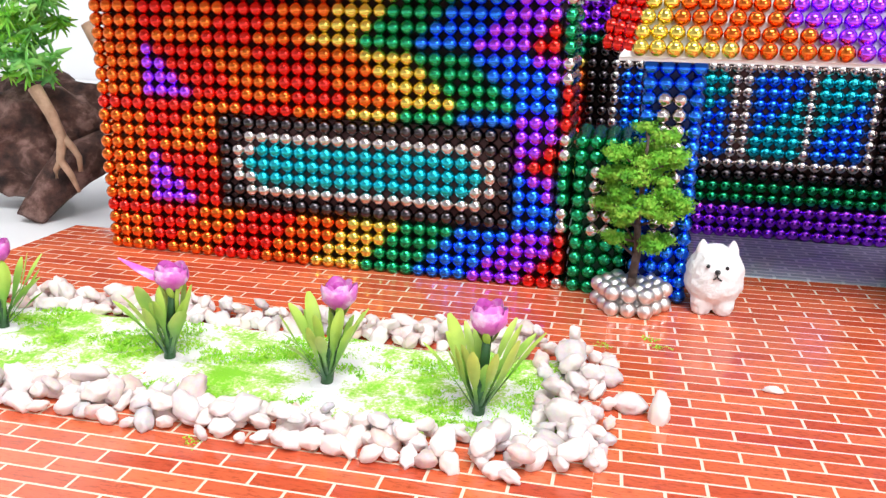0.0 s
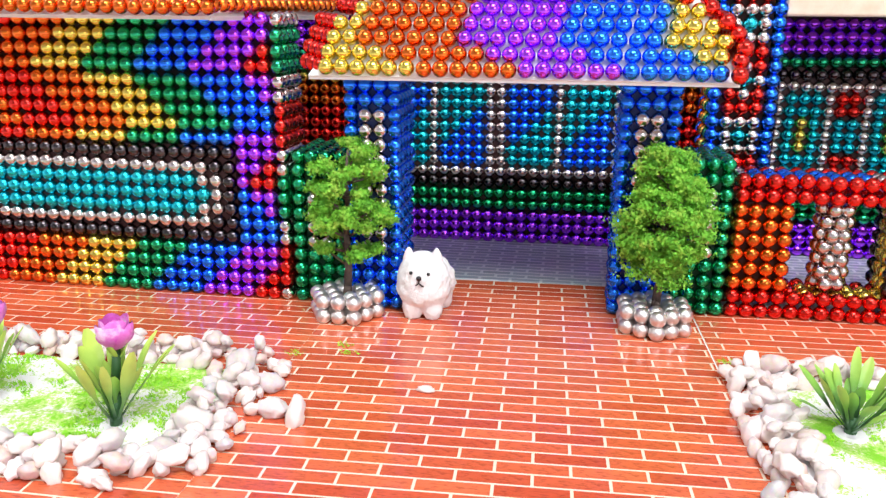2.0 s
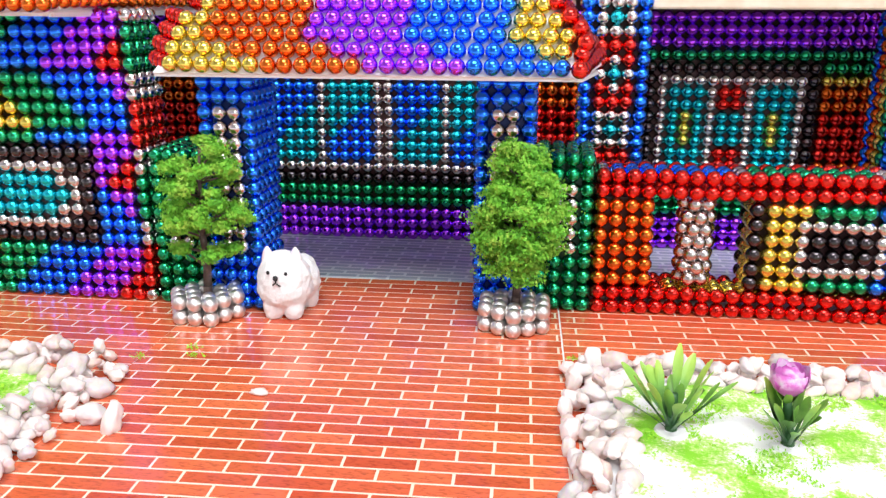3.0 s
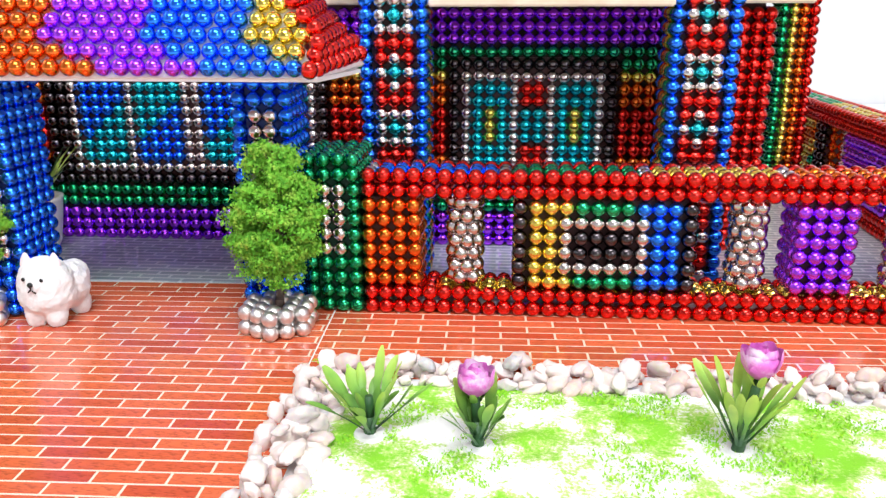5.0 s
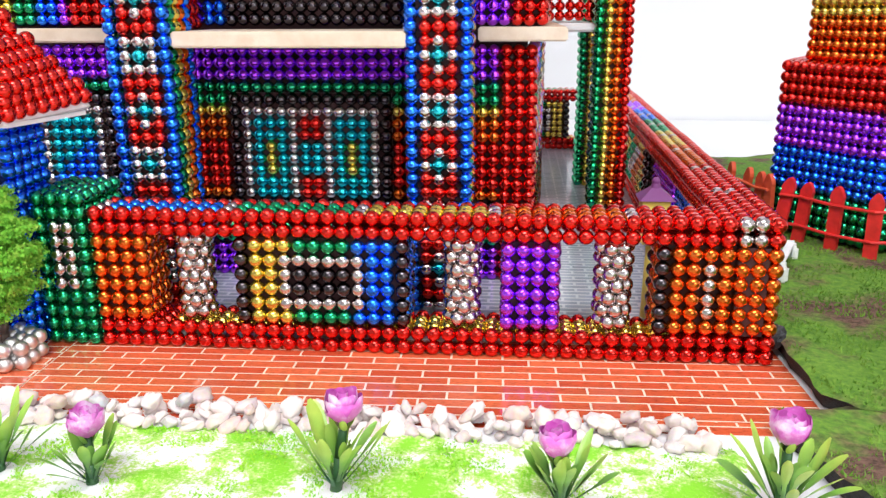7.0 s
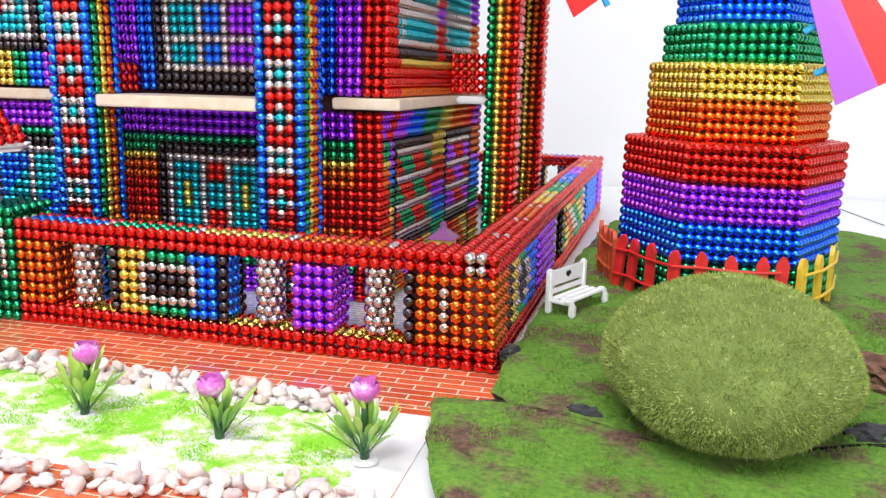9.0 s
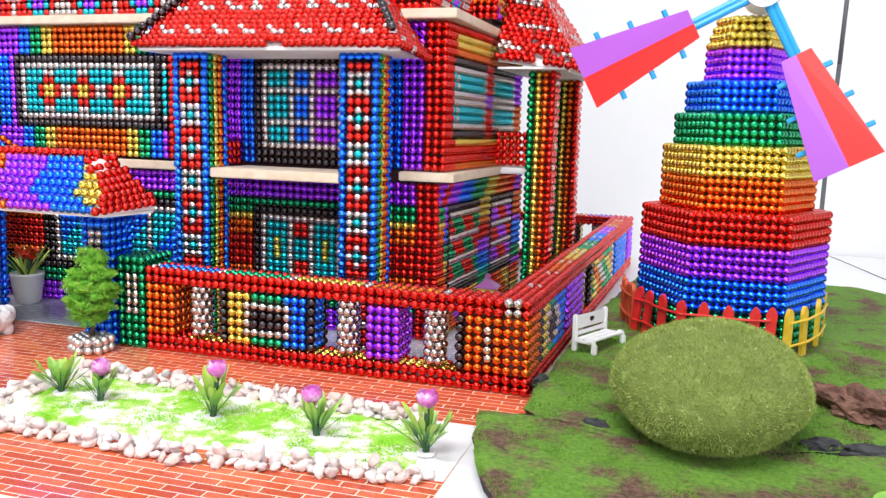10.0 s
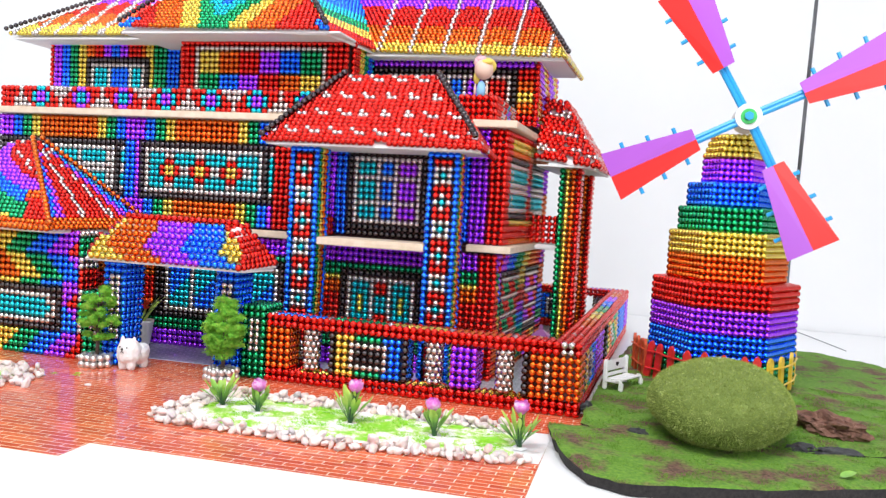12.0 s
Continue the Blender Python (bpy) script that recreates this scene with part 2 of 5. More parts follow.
wing = thing("house_wing", "house wing of rainbow plated magnet balls with a cyan panel", "toy house")
cells = [(*wing_at(c, 0, r), wing_colour(c, r)) for c in range(36) for r in range(20)]
cells += [(*wing_at(35, d, r), EDGE[r % 10]) for d in range(1, 4) for r in range(20)]
cells += [(*wing_at(0, d, r), "R" if r % 8 == 3 else "O") for d in range(1, 4) for r in range(20)]
shut = {(round(wing_at(c, 0, 0)[0], 3), r + 0.5) for c in range(10, 32) for r in range(4, 11)}
beads("wall", wing, [k for k in cells if (round(k[0], 3), k[2]) not in shut], 1, single=lambda x, y, z: x < -39 and z < 14 and y < 0.5)
# added board behind the panel balls; its dark colour shades their gaps
bm = box(bmesh.new(), 9.55, 31.45, 0.12, 0.5, 4.05, 10.95)
bmesh.ops.transform(bm, matrix=Matrix.Translation((W0[0] * U, W0[1] * U, 0)) @ Matrix.Rotation(WY, 4, "Z"), verts=bm.verts)
panel = part("window", bm, gap_shade_red, wing, "cyan panel in silver and black borders")
beads("ball_rows", panel, [k for k in cells if (round(k[0], 3), k[2]) in shut], 1, single=lambda x, y, z: True)


# filler box added inside the wing, coloured like the shade between its balls
bm = bmesh.new()
box(bm, 0.7, 34.3, 0.7, 3.4, 0.1, 19.8)
bmesh.ops.transform(bm, matrix=Matrix.Translation((W0[0] * U, W0[1] * U, 0)) @ Matrix.Rotation(WY, 4, "Z"), verts=bm.verts)
part("shade_core", bm, gap_shade_red, wing)

# ---- fence ----
fence = thing("boundary_fence", "red rainbow magnet ball fence with silver posts round the yard", "fence")


def fence_panel(c, r):
    """Front colours between the rails, r counted from the lowest of six rows."""
    if c <= 3:
        return "O"
    if c in (10, 21, 38):
        return "K"
    if 11 <= c <= 20:
        if r in (0, 5):
            return "Y" if c < 14 else "G" if c < 18 else "B"
        if c < 13:
            return "Y"
        if c > 18:
            return "B"
        return "S" if r in (1, 4) or c in (13, 18) else "K"
    if 28 <= c <= 31:
        return "P"
    if c >= 39:
        return "S" if c == 41 and 1 <= r <= 4 else "O"
    return None


def top_colour(i, n, d):
    if d in (0, 3) or i > n - 5:
        return "R"
    return "S" if i % 9 == 0 else "BGYORR"[min(5, i // 9)] if n < 50 else "RROYGBPOR"[min(8, i // 10)]


def fence_run(length, panel, place, ring=False):
    """The rails, and the panels between them one by one."""
    out, panels, last = [], [], -9
    for c in range(length):
        for r in (0, 1, 8, 9):
            out.append((*place(c, 0, r), "S" if ring and r > 7 and length - 3 <= c <= length - 2 else "R"))
        for d in range(1, 4):
            out.append((*place(c, d, 9), top_colour(c, length, d)))
            out.append((*place(c, d, 1), "Y" if d < 3 and 4 < c < length - 6 else "R"))
        for r in (8, 0):
            out.append((*place(c, 3, r), "R"))
        for r in range(6):
            k = panel(c, r)
            if k:
                if c > last + 1:
                    panels.append([])
                last = c
                panels[-1].append((*place(c, 0, r + 2), k))
                panels[-1].append((*place(c, 3, r + 2), k))
                if not panel(c + 1, r) or not panel(c - 1, r) or panel(c + 1, r) == "K" or panel(c - 1, r) == "K":
                    for d in (1, 2):
                        panels[-1].append((*place(c, d, r + 2), ("Y" if c < 20 else "B" if c < 30 else "O") if k == "K" else k))
    return out, panels


def post(place, c):
    out = []
    for r in range(7):
        for k in range(6):
            t = (k + 0.5 * (r % 2)) * math.pi / 3 + 0.2
            out.append((*place(c + 0.86 * math.cos(t), 1.2 + 0.86 * math.sin(t), 2.0 + r * 0.857), "S"))
    return out


def fence_side_of(name, length, panel, place, posts, detail, single, ring=False):
    rails, panels = fence_run(length, panel, place, ring)
    beads(name, fence, rails, detail, single=single)
    edge = 0
    for cells in panels:
        beads("panel", fence, cells, detail, single=single)
        while not panel(edge, 0):
            edge += 1
        end = edge
        while end < length and panel(end, 0):
            end += 1
        if end - edge > 1:
            (xa, ya, _), (xb, yb, _) = place(edge - 0.1, 0.35, 0), place(end - 0.9, 2.65, 0)
            # added filler: gaps in the panel look shaded instead of see-through
            part("panel_shade_core", box(bmesh.new(), min(xa, xb), max(xa, xb), min(ya, yb), max(ya, yb), 2.0, 8.0), gap_shade_red, fence)
        edge = end
    for c in posts:
        beads("post", fence, post(place, c), detail, single=single, label="silver magnet ball post")


front_at = lambda c, d, r: (c, d, r + 0.5)
fence_side_of("rail_front", 46, fence_panel, front_at, (6.3, 24.9, 35.0), 1, lambda x, y, z: 0 < x < 44 and y < 0.3, True)


def side_panel(c, r):
    if c < 5:
        return "O"
    if c in (5, 6, 38, 39):
        return "K"
    if 7 <= c <= 18:
        k = c - 7
        if r in (0, 5):
            return "YYYGGGBBBBBB"[k]
        return "YYSSKKSSBBBB"[k] if r in (1, 4) else "YYSKKKKSSBBB"[k]
    if 21 <= c <= 31:
        return "P"
    if 41 <= c <= 59:
        return "OSGY"[(c + 2 * r) // 4 % 4] if r not in (0, 5) else "YOGG"[c // 5 % 4]
    if c in (60, 61):
        return "S"
    if 64 <= c <= 78:
        return "B"
    if c >= 83:
        return "P"
    return None


side_at = lambda c, d, r: (45 + 0.02 * c - d, c, r + 0.5)
fence_side_of("rail_side", 90, side_panel, side_at, (34.0, 81.0), 0, lambda x, y, z: 2 < y < 32 and x > 44.5)
back_at = lambda c, d, r: (46.6 - c, 90 - d, r + 0.5)
fence_side_of("rail_rear", 46, fence_panel, back_at, (6.3, 24.9, 35.0), 0, None)


def gate_pillar(x0, y0):
    pillar = thing("gate_pillar", "square green magnet ball pillar with a silver stripe", "pillar", "pillars beside the entrance")
    out = []
    for c in range(4):
        for d in range(6):
            for r in range(11):
                if c in (0, 3) or d in (0, 5) or r == 10:
                    out.append((x0 + c, y0 + d, r + 0.5, "S" if d == 0 and c in (1, 2) and 4 <= r <= 8 else "G"))
    beads("shaft", pillar, out, 1, single=lambda x, y, z: y < y0 + 0.5)
    # added green filler, imitating shade between the shaft balls
    part("shaft_shade_core", box(bmesh.new(), x0 + 0.35, x0 + 2.65, y0 + 0.35, y0 + 4.65, 0.1, 10.2), gap_shade_green, pillar)
    return pillar


gate_pillar(-4.0, 0.0)
gate_pillar(-30.0, -2.1)

# ---- porch ----
porch = thing("entrance_porch", "entrance porch with blue magnet ball pillars and a rainbow roof", "porch")
for x0, y0 in ((-26.0, -2.7), (-8.0, -1.2)):
    out = []
    for c in range(4):
        for d in range(5):
            for r in range(16):
                if c in (0, 3) or d in (0, 4):
                    out.append((x0 + c, y0 + d, r + 0.5, "S" if d == 0 and c in (1, 2) and 4 <= r <= 13 else "B"))
    beads("pillar", porch, out, 1, single=lambda x, y, z: y < y0 + 0.5 and x > -30)
    # added navy filler for the deep blue shade between pillar balls
    part("pillar_shade_core", box(bmesh.new(), x0 + 0.35, x0 + 2.65, y0 + 0.35, y0 + 3.65, 0.1, 15.8), gap_shade_blue, porch)
ROOF = [(6, 6, 6, 6, 0, 0.0), (4, 6, 6, 6, 2, 0.05), (2, 6, 6, 6, 4, 0.3), (2, 6, 6, 6, 3, 0.6), (1, 6, 6, 6, 2, 1.9), (1, 6, 6, 5, 1, 2.5), (1, 5, 6, 5, 0, 3.2)]
out, ends = [], []
for r, counts in enumerate(ROOF):
    line = "".join(k * n for k, n in zip("YOPBY", counts))
    y, z = -5.5 + r * 0.53, 16.75 + r * 0.87
    x0 = -26.8 + counts[5]
    for i, k in enumerate(line):
        out.append((x0 + i * 1.03, y, z, k))
    for k in range(1, 4):
        out.append((x0 - 0.62 * k, y + 0.72 * k, z + 0.08 * k, "R"))
    ends.append(Vector((x0 + len(line) * 1.03 + 0.1, y + 0.25, z)))
for k in range(8):
    lo = min(5, int(k * 6 / 7))
    a = ends[lo].lerp(ends[lo + 1], k * 6 / 7 - lo)
    b = Vector((-0.6, 1.7, 17.2)).lerp(Vector((-4.6, -0.6, 22.3)), k / 7)
    a -= (b - a).normalized() * 0.75
    n = max(1, round((b - a).length / 0.97))
    out += [(*a.lerp(b, (i + 0.5 * (k % 2)) / n), "R") for i in range(n + 1)]
out += [(-23.4 + i, -1.7, 22.8, "R") for i in range(19)]
beads("roof_cover", porch, out, 1, single=lambda x, y, z: True)


def sheet(corners, thick=0.35):
    """A thick board through four corners, in balls; it lies under them."""
    bm = bmesh.new()
    vs = [Vector(c) * U for c in corners]
    n = (vs[1] - vs[0]).cross(vs[3] - vs[0]).normalized()
    top = [bm.verts.new(v) for v in vs]
    low = [bm.verts.new(v - n * thick * U) for v in vs]
    bm.faces.new(top)
    bm.faces.new(low[::-1])
    for i in range(4):
        j = (i + 1) % 4
        bm.faces.new((top[j], top[i], low[i], low[j]))
    return bm


part("roof_board", sheet([(-28, -5.4, 16.2), (-1.9, -5.4, 16.2), (-4.9, -1.8, 22.2), (-24, -1.8, 22.2)]), foam, porch, "white foam roof board")
part("roof_board", sheet([(-1.9, -5.4, 16.2), (-0.4, 2.0, 16.5), (-4.6, -0.4, 22.0), (-4.9, -1.8, 22.2)]), foam, porch, "white foam roof board")
bm = bmesh.new()
floor_v, roof_v = ([bm.verts.new((x * U, y * U, z * U)) for x, y in ((-28, -5.2), (-1.9, -5.2), (-0.6, 1.6), (-5.0, 8), (-28, 8))] for z in (15.95, 16.2))
bm.faces.new(floor_v[::-1])
bm.faces.new(roof_v)
for i in range(5):
    bm.faces.new((floor_v[i], floor_v[(i + 1) % 5], roof_v[(i + 1) % 5], roof_v[i]))
part("ceiling_board", bm, foam, porch)

# ---- main house ----
house = thing("main_house", "three storey rainbow magnet ball house with balconies", "toy house")
FY = 16.5


def ground_colour(x, r):
    c = round(x - 0.5)
    if c > 26:
        return "R"
    if r >= 17:
        return "P"
    w = c + 29
    if -2 <= w <= 22:  # porch window
        if r < 3:
            return "P"
        if r < 5:
            return "G"
        if r == 5:
            return "K"
        if r == 6 or r == 14:
            return "S" if 0 <= w <= 21 else "K"
        if r > 14:
            return "K" if r == 15 else "G"
        if w in (0, 5, 10, 11, 16, 21):
            return "S"
        if w < 0 or w > 21:
            return "K"
        i = 13 - r
        if w in range(1, 5) or w in range(12, 16):
            return "C" if (w - 1) % 11 >= 4 - max(0, min(4, i - 1)) else "B"
        return "B" if (w - 6) % 11 >= 4 - max(0, min(4, i - 1)) else "C"
    if r < 7:
        return "P" if r < 3 else "G" if r < 5 else "K"
    w = c - 5
    if 0 <= w <= 11 and r <= 14:  # door
        if r == 14 or w in (0, 4, 7, 11):
            return "S"
        if w in (5, 6):
            return "R" if r in (13, 12, 8, 7) else "C"
        return "Y" if w in (2, 9) and 9 <= r <= 11 else "C"
    if -1 <= w <= 12 and r == 15 or w in (-1, 12) and r < 15:
        return "K"
    return "G" if r > 14 else "Y" if r == 14 else "O" if r > 11 or r == 7 else "R"


def band(x):
    d = abs((x + 36.2 + 14) % 28 - 14)
    return "P" if d < 2 else "B" if d < 4 else "G" if d < 6 else "Y" if d < 8 else "O"


def first_colour(x, r):
    """First storey, rows 22 to 39."""
    c = round(x - 0.5)
    if c > 27:
        return "R"
    if c > 24:
        return "P"
    if c > -2:  # balcony window bay
        if c > 18 or c < 4:
            return "B" if c > 1 else "P"
        w, h = c - 3, r - 22
        if w in (1, 14, 15) or h < 2 or h > 12:
            return "K"
        if h in (2, 5, 9, 12) or w in (2, 6, 9, 13):
            return "S"
        return "C" if w < 6 else "B" if w < 9 else "P"
    if x > -5:
        return "P"
    if x > -9:
        return "R"
    if r <= 25 or r >= 36:
        return band(x)
    if -38.5 < x < -35:
        return "B" if x < -36 else "P"
    w = (c + 35) if x > -35 else (c + 64)
    n = 25
    if r in (26, 35) or w in (0, n - 1) or w < 0:
        return "K"
    if r in (27, 34) or w in (1, n - 2):
        return "S"
    i, j = 33 - r, (w - 4) % 6
    if x > -35 and 4 <= w < 22:
        return ("CSSCCC", "CRRCCC", "RYYRSS", "RYYRSS", "CRRCCC", "CSSCCC")[i][j]
    return "S" if x < -35 and (w % 6 == 4 or i in (2, 3)) else "C"


def opening_of(c, r):
    """Which window or door of the front wall a ball belongs to: its columns and rows."""
    for name, c0, c1, r0, r1 in OPENINGS:
        if c0 <= c <= c1 and r0 <= r <= r1:
            return name, c0, c1, r0, r1
    return None


OPENINGS = (("porch_window", -29, -8, 6, 14), ("door", 4, 17, 7, 15), ("balcony_window", 4, 18, 22, 35), ("window", -35, -11, 26, 35), ("window", -64, -40, 26, 35))
bay_x = lambda c: c + 0.8 - 0.022 * (c - 4) if c > -2 else c + 0.5
groups = {}
for c in range(-66, 30):
    for r in range(20):
        groups.setdefault(opening_of(c, r), []).append((c + 0.5, FY, r + 0.5, ground_colour(c + 0.5, r)))
for c in range(-66, 31):
    for r in range(22, 40):
        groups.setdefault(opening_of(c, r), []).append((bay_x(c), FY, r - 0.05, first_colour(c + 0.5, r)))
for key, cells in groups.items():
    if key is None:
        beads("front_wall", house, cells, 0, single=lambda x, y, z: x > 4 and 5 < z < 36)
    else:
        name, c0, c1, r0, r1 = key
        lift = -0.55 if r0 > 20 else 0.0
        # the mesh is an added board; its dark colour shades the ball gaps
        panel = part(name, box(bmesh.new(), c0 + 0.05, c1 + 0.95, FY + 0.1, FY + 0.42, r0 + lift, r1 + 1 + lift), gap_shade_red, house, name.replace("_", " ") + " of plated magnet balls")
        beads("ball_rows", panel, cells, 0, single=lambda x, y, z: True)


def side_colour(d, r):
    if r < 20:
        if r > 16:
            return "RPPPRRPPPPBBBBBGGGGGGYYYYYOOOOOORRRRPPP"[(d + 19 - r) % 39]
        if d < 3:
            return "ROROORRORRRROOYGG"[r]
        if d == 3:
            return "OOOOOOOOYYGGBBPPP"[r]
        if 17 <= d <= 21:
            return "OGGGGGCBBPPRROYYY"[r]
        if d > 33:
            return "YYOORPGGBBBBPOOOO"[r]
        if r > 15 or d in (4, 22, 33) or r == 5:
            return "K"
        if r < 5:
            return "OYOPR"[(d + r) // 3 % 5]
        if r in (6, 9, 12, 15):
            return "S"
        stripe = (d + (14 - r) // 3 * 4 + (r % 3)) // 4 % 2
        return "GR"[stripe] if d < 17 else "PR"[stripe]
    k = r - 22
    if k > 16:
        return "R"
    if k > 14 or k == 3:
        return "Y" if d > 3 else "R"
    if k == 14:
        return "O" if d > 3 else "R"
    if k < 3:
        return "O" if k == 0 and d > 3 else "R"
    if d < 3 or 16 <= d <= 18:
        return "P" if k in (8, 9) and d != 1 and d != 2 else "R"
    if d > 29:
        return "P" if k > 8 else "O"
    return "K" if k in (4, 13) else "S" if k in (5, 8, 9, 12) or d in (4, 15, 19, 29) else "C"


cells = []
for r in list(range(20)) + list(range(22, 40)):
    for d in range(1, 39 if r < 20 else 34):
        cells.append(((29.5 if r < 20 else 30.25) + d * 0.045, FY + d, r + 0.5 if r < 20 else r - 0.05, side_colour(d, r)))
beads("side_wall", house, cells, 0, single=lambda x, y, z: y < 32 and 4 < z < 18)


def column_cells(x0, y0, phase):
    out = []
    pattern = ("SSS", "RRR", "RSR", "SCS", "RSR", "RRR", "SSS", "SCS")
    for r in range(35):
        line = pattern[(r - phase) % 8]
        for c in range(5):
            out.append((x0 + c - 2, y0, r + 0.5, "B" if c in (0, 4) or r > 33 else line[c - 1]))
        for d in range(1, 5):
            out.append((x0 + 2, y0 + d, r + 0.5, "BGYOB"[d]))
            out.append((x0 - 2, y0 + d, r + 0.5, "BGYOB"[d]))
        for c in (1, 2, 3):
            out.append((x0 + c - 2, y0 + 4, r + 0.5, "R"))
    return out


beads("column", house, column_cells(0.8, 7.5, 12), 0, single=lambda x, y, z: y < 8)
for cx, cy in ((0.8, 7.5), (22.7, 8.2)):
    # added filler, painted as the shade behind the column balls
    part("column_shade_core", box(bmesh.new(), cx - 1.65, cx + 1.65, cy + 0.35, cy + 3.65, 0.1, 34.8), gap_shade_red, house)
beads("column", house, column_cells(22.7, 8.2, 16), 0, single=lambda x, y, z: y < 9)

for b in ((3.2, 20.4, 7.6, 16.0, 20.05, 21.2), (-66, -1.9, 15.2, 16.0, 20.15, 21.3), (25.2, 32.2, 14.6, 55.5, 20.25, 21.35), (-65.2, 32.0, 14.8, 55.5, 39.5, 40.65)):
    part("floor_slab", box(bmesh.new(), *b, bevel=0.12), wood, house, "pale wooden floor edge")
cells = [(x, 13.0 + d, 21.75 + r * 1.05, "R") for x in (1.9, 21.0) for d in range(4) for r in range(3)]
beads("balcony_curb", house, cells, 0, single=lambda x, y, z: True)
# two added filler boxes in the storeys, dark like shaded ball gaps
part("shade_core", box(bmesh.new(), -65, 29.15, 17.0, 55.5, 0.1, 20.9), gap_shade_red, house)
part("shade_core", box(bmesh.new(), -65, 30.15, 17.0, 55.5, 21.0, 39.4), gap_shade_red, house)


def rail_colour(k, r):
    """Balcony rail of four rows: round flowers between silver darts."""
    n, w = k // 9, k % 9
    if w < 4:
        a, b = ("P", "C") if n in (11, 12, 17) else ("C", "P")
        return (a if w in (1, 2) else "R") if r in (0, 3) else a if w in (0, 3) else b
    half = abs(w - 6)
    h = 3 - r if n % 2 == 0 else r
    return "S" if half <= (2, 1, 0, 0)[h] else "R"


RAIL_X, RAIL_P = -57.3, 0.965
cells = [(RAIL_X + k * RAIL_P, 16.0, r + 41.1, rail_colour(k + 90, r) if -5 < k < 83 else "R") for k in range(-7, 89) for r in range(4)]
cells += [(28.0, 16.0 + d, r + 41.1, rail_colour(d + 9, r) if d > 4 else "R") for d in range(1, 20) for r in range(4)]
# added strips behind the rail, dark to imitate shade in its gaps
part("rail_shade_core", box(bmesh.new(), -64, 27.7, 16.32, 16.6, 40.7, 44.2), gap_shade_red, house)
part("rail_shade_core", box(bmesh.new(), 27.45, 27.75, 16.6, 35.3, 40.7, 44.2), gap_shade_red, house)
beads("balcony_rail", house, cells, 0, single=lambda x, y, z: x > -40)


def upper_left(w, r):
    """Left upper wall, 32 columns from its outer corner; r counts up to 13."""
    if w == 0 or w > 30:
        return "R"
    if r > 10 or not 9 <= w <= 23:
        return "RPPBBGGYYOORRPPBBPPRRROYYGGGBBB"[w]
    if r == 10 or w in (9, 23):
        return "K"
    if r == 9 or w in (10, 14, 19, 22):
        return "S"
    return "B" if 14 < w < 19 else "C"


def red_block(w, r):
    if w < 3 or w > 28 or r > 11:
        return "R"
    if w in (3, 28) or r == 11:
        return "S"
    return "YORPBG"[(w - 4) // 4] if r > 6 else "GBPROY"[(w - 4) // 4]


def upper_right(c, r):
    h = 11 - r
    if c == 31 or c == 0:
        return "R"
    if h < 2:
        return "P"
    if c > 27:
        return "PPRROOYYOORR"[h]
    if h == 2 or c == 27 or c < 4:
        return "K"
    if h == 3 or c in (26, 22, 18, 15, 11, 7):
        return "S"
    return "R" if c > 22 else "P" if c > 18 else "B" if c > 15 else "C"


cells = [(-67.6 + w * 0.97, 32, r + 42.2, upper_left(w, r)) for w in range(32) for r in range(14)]
cells += [(-67.6, 32 + d, r + 42.2, "R") for d in range(1, 17) for r in range(14)]
cells += [(w - 32.2, 24, r + 42.0, red_block(w, r)) for w in range(33) for r in range(13)]
cells += [(0.8, 24 + d, r + 42.0, "R" if d < 4 else "YYGGBBCK"[min(7, d - 4)]) for d in range(1, 12) for r in range(13)]
cells += [(-32.2, 24 + d, r + 42.0, "R") for d in range(1, 9) for r in range(13)]
cells += [(c + 0.5, 34, r + 42.3, upper_right(c, r)) for c in range(0, 32) for r in range(12)]
cells += [(31.5, 34 + d, r + 42.3, "PYOP"[(d + r) // 3 % 4]) for d in range(1, 24) for r in range(12)]
beads("upper_wall", house, cells, 0, single=lambda x, y, z: -33 < x < 1 and y < 24.5)
# added fillers of the upper walls, same painted gap shade
part("shade_core", box(bmesh.new(), -67, -33, 32.7, 58, 40.7, 55.4), gap_shade_red, house)
part("shade_core", box(bmesh.new(), -31.6, 0.1, 24.7, 58, 40.7, 54.3), gap_shade_red, house)
part("shade_core", box(bmesh.new(), 0.05, 30.8, 34.8, 57.5, 40.7, 53.0), gap_shade_red, house)


# ---- roofs ----
def roof_face(a, b, c, d, colour, step=0.87):
    """Balls over a sloping face: eave from a to b, top from d to c; rows packed like honeycomb."""
    a, b, c, d = (Vector(v) for v in (a, b, c, d))
    height = ((d + c) / 2 - (a + b) / 2).length
    rows = max(1, int(height / (step * 0.88)))
    out = []
    for r in range(rows + 1):
        f = r / rows
        s, e = a.lerp(d, f), b.lerp(c, f)
        n = max(1, int((e - s).length / step))
        for i in range(n + 1):
            g = (i + (0.5 if r % 2 else 0)) / n
            if g <= 1:
                p = s.lerp(e, g)
                out.append((*p, colour(g, f, i, r)))
    return out


def hip(a, b, key):
    a, b = Vector(a), Vector(b)
    n = int((b - a).length / 0.93)
    return [(*a.lerp(b, i / n), key) for i in range(n + 1)]


def tile_red(g, f, i, r, eave=33.6, ridge=15.7):
    """Silver flecks in lines: two balls side by side and a third one higher up on their left."""
    if r == 0 and 0.535 < g < 0.575:
        return None
    u = (g - 0.5) * (eave + (ridge - eave) * f) / 0.9 % 4
    return "S" if r % 5 == 2 and 0.9 < u < 2.95 or r % 5 == 3 and 0.1 < u < 1.15 else "R"


A, B, C, D = (-4.7, 4.4, 35.8), (28.9, 4.4, 35.6), (19.7, 13.8, 46.6), (4.0, 13.8, 46.6)
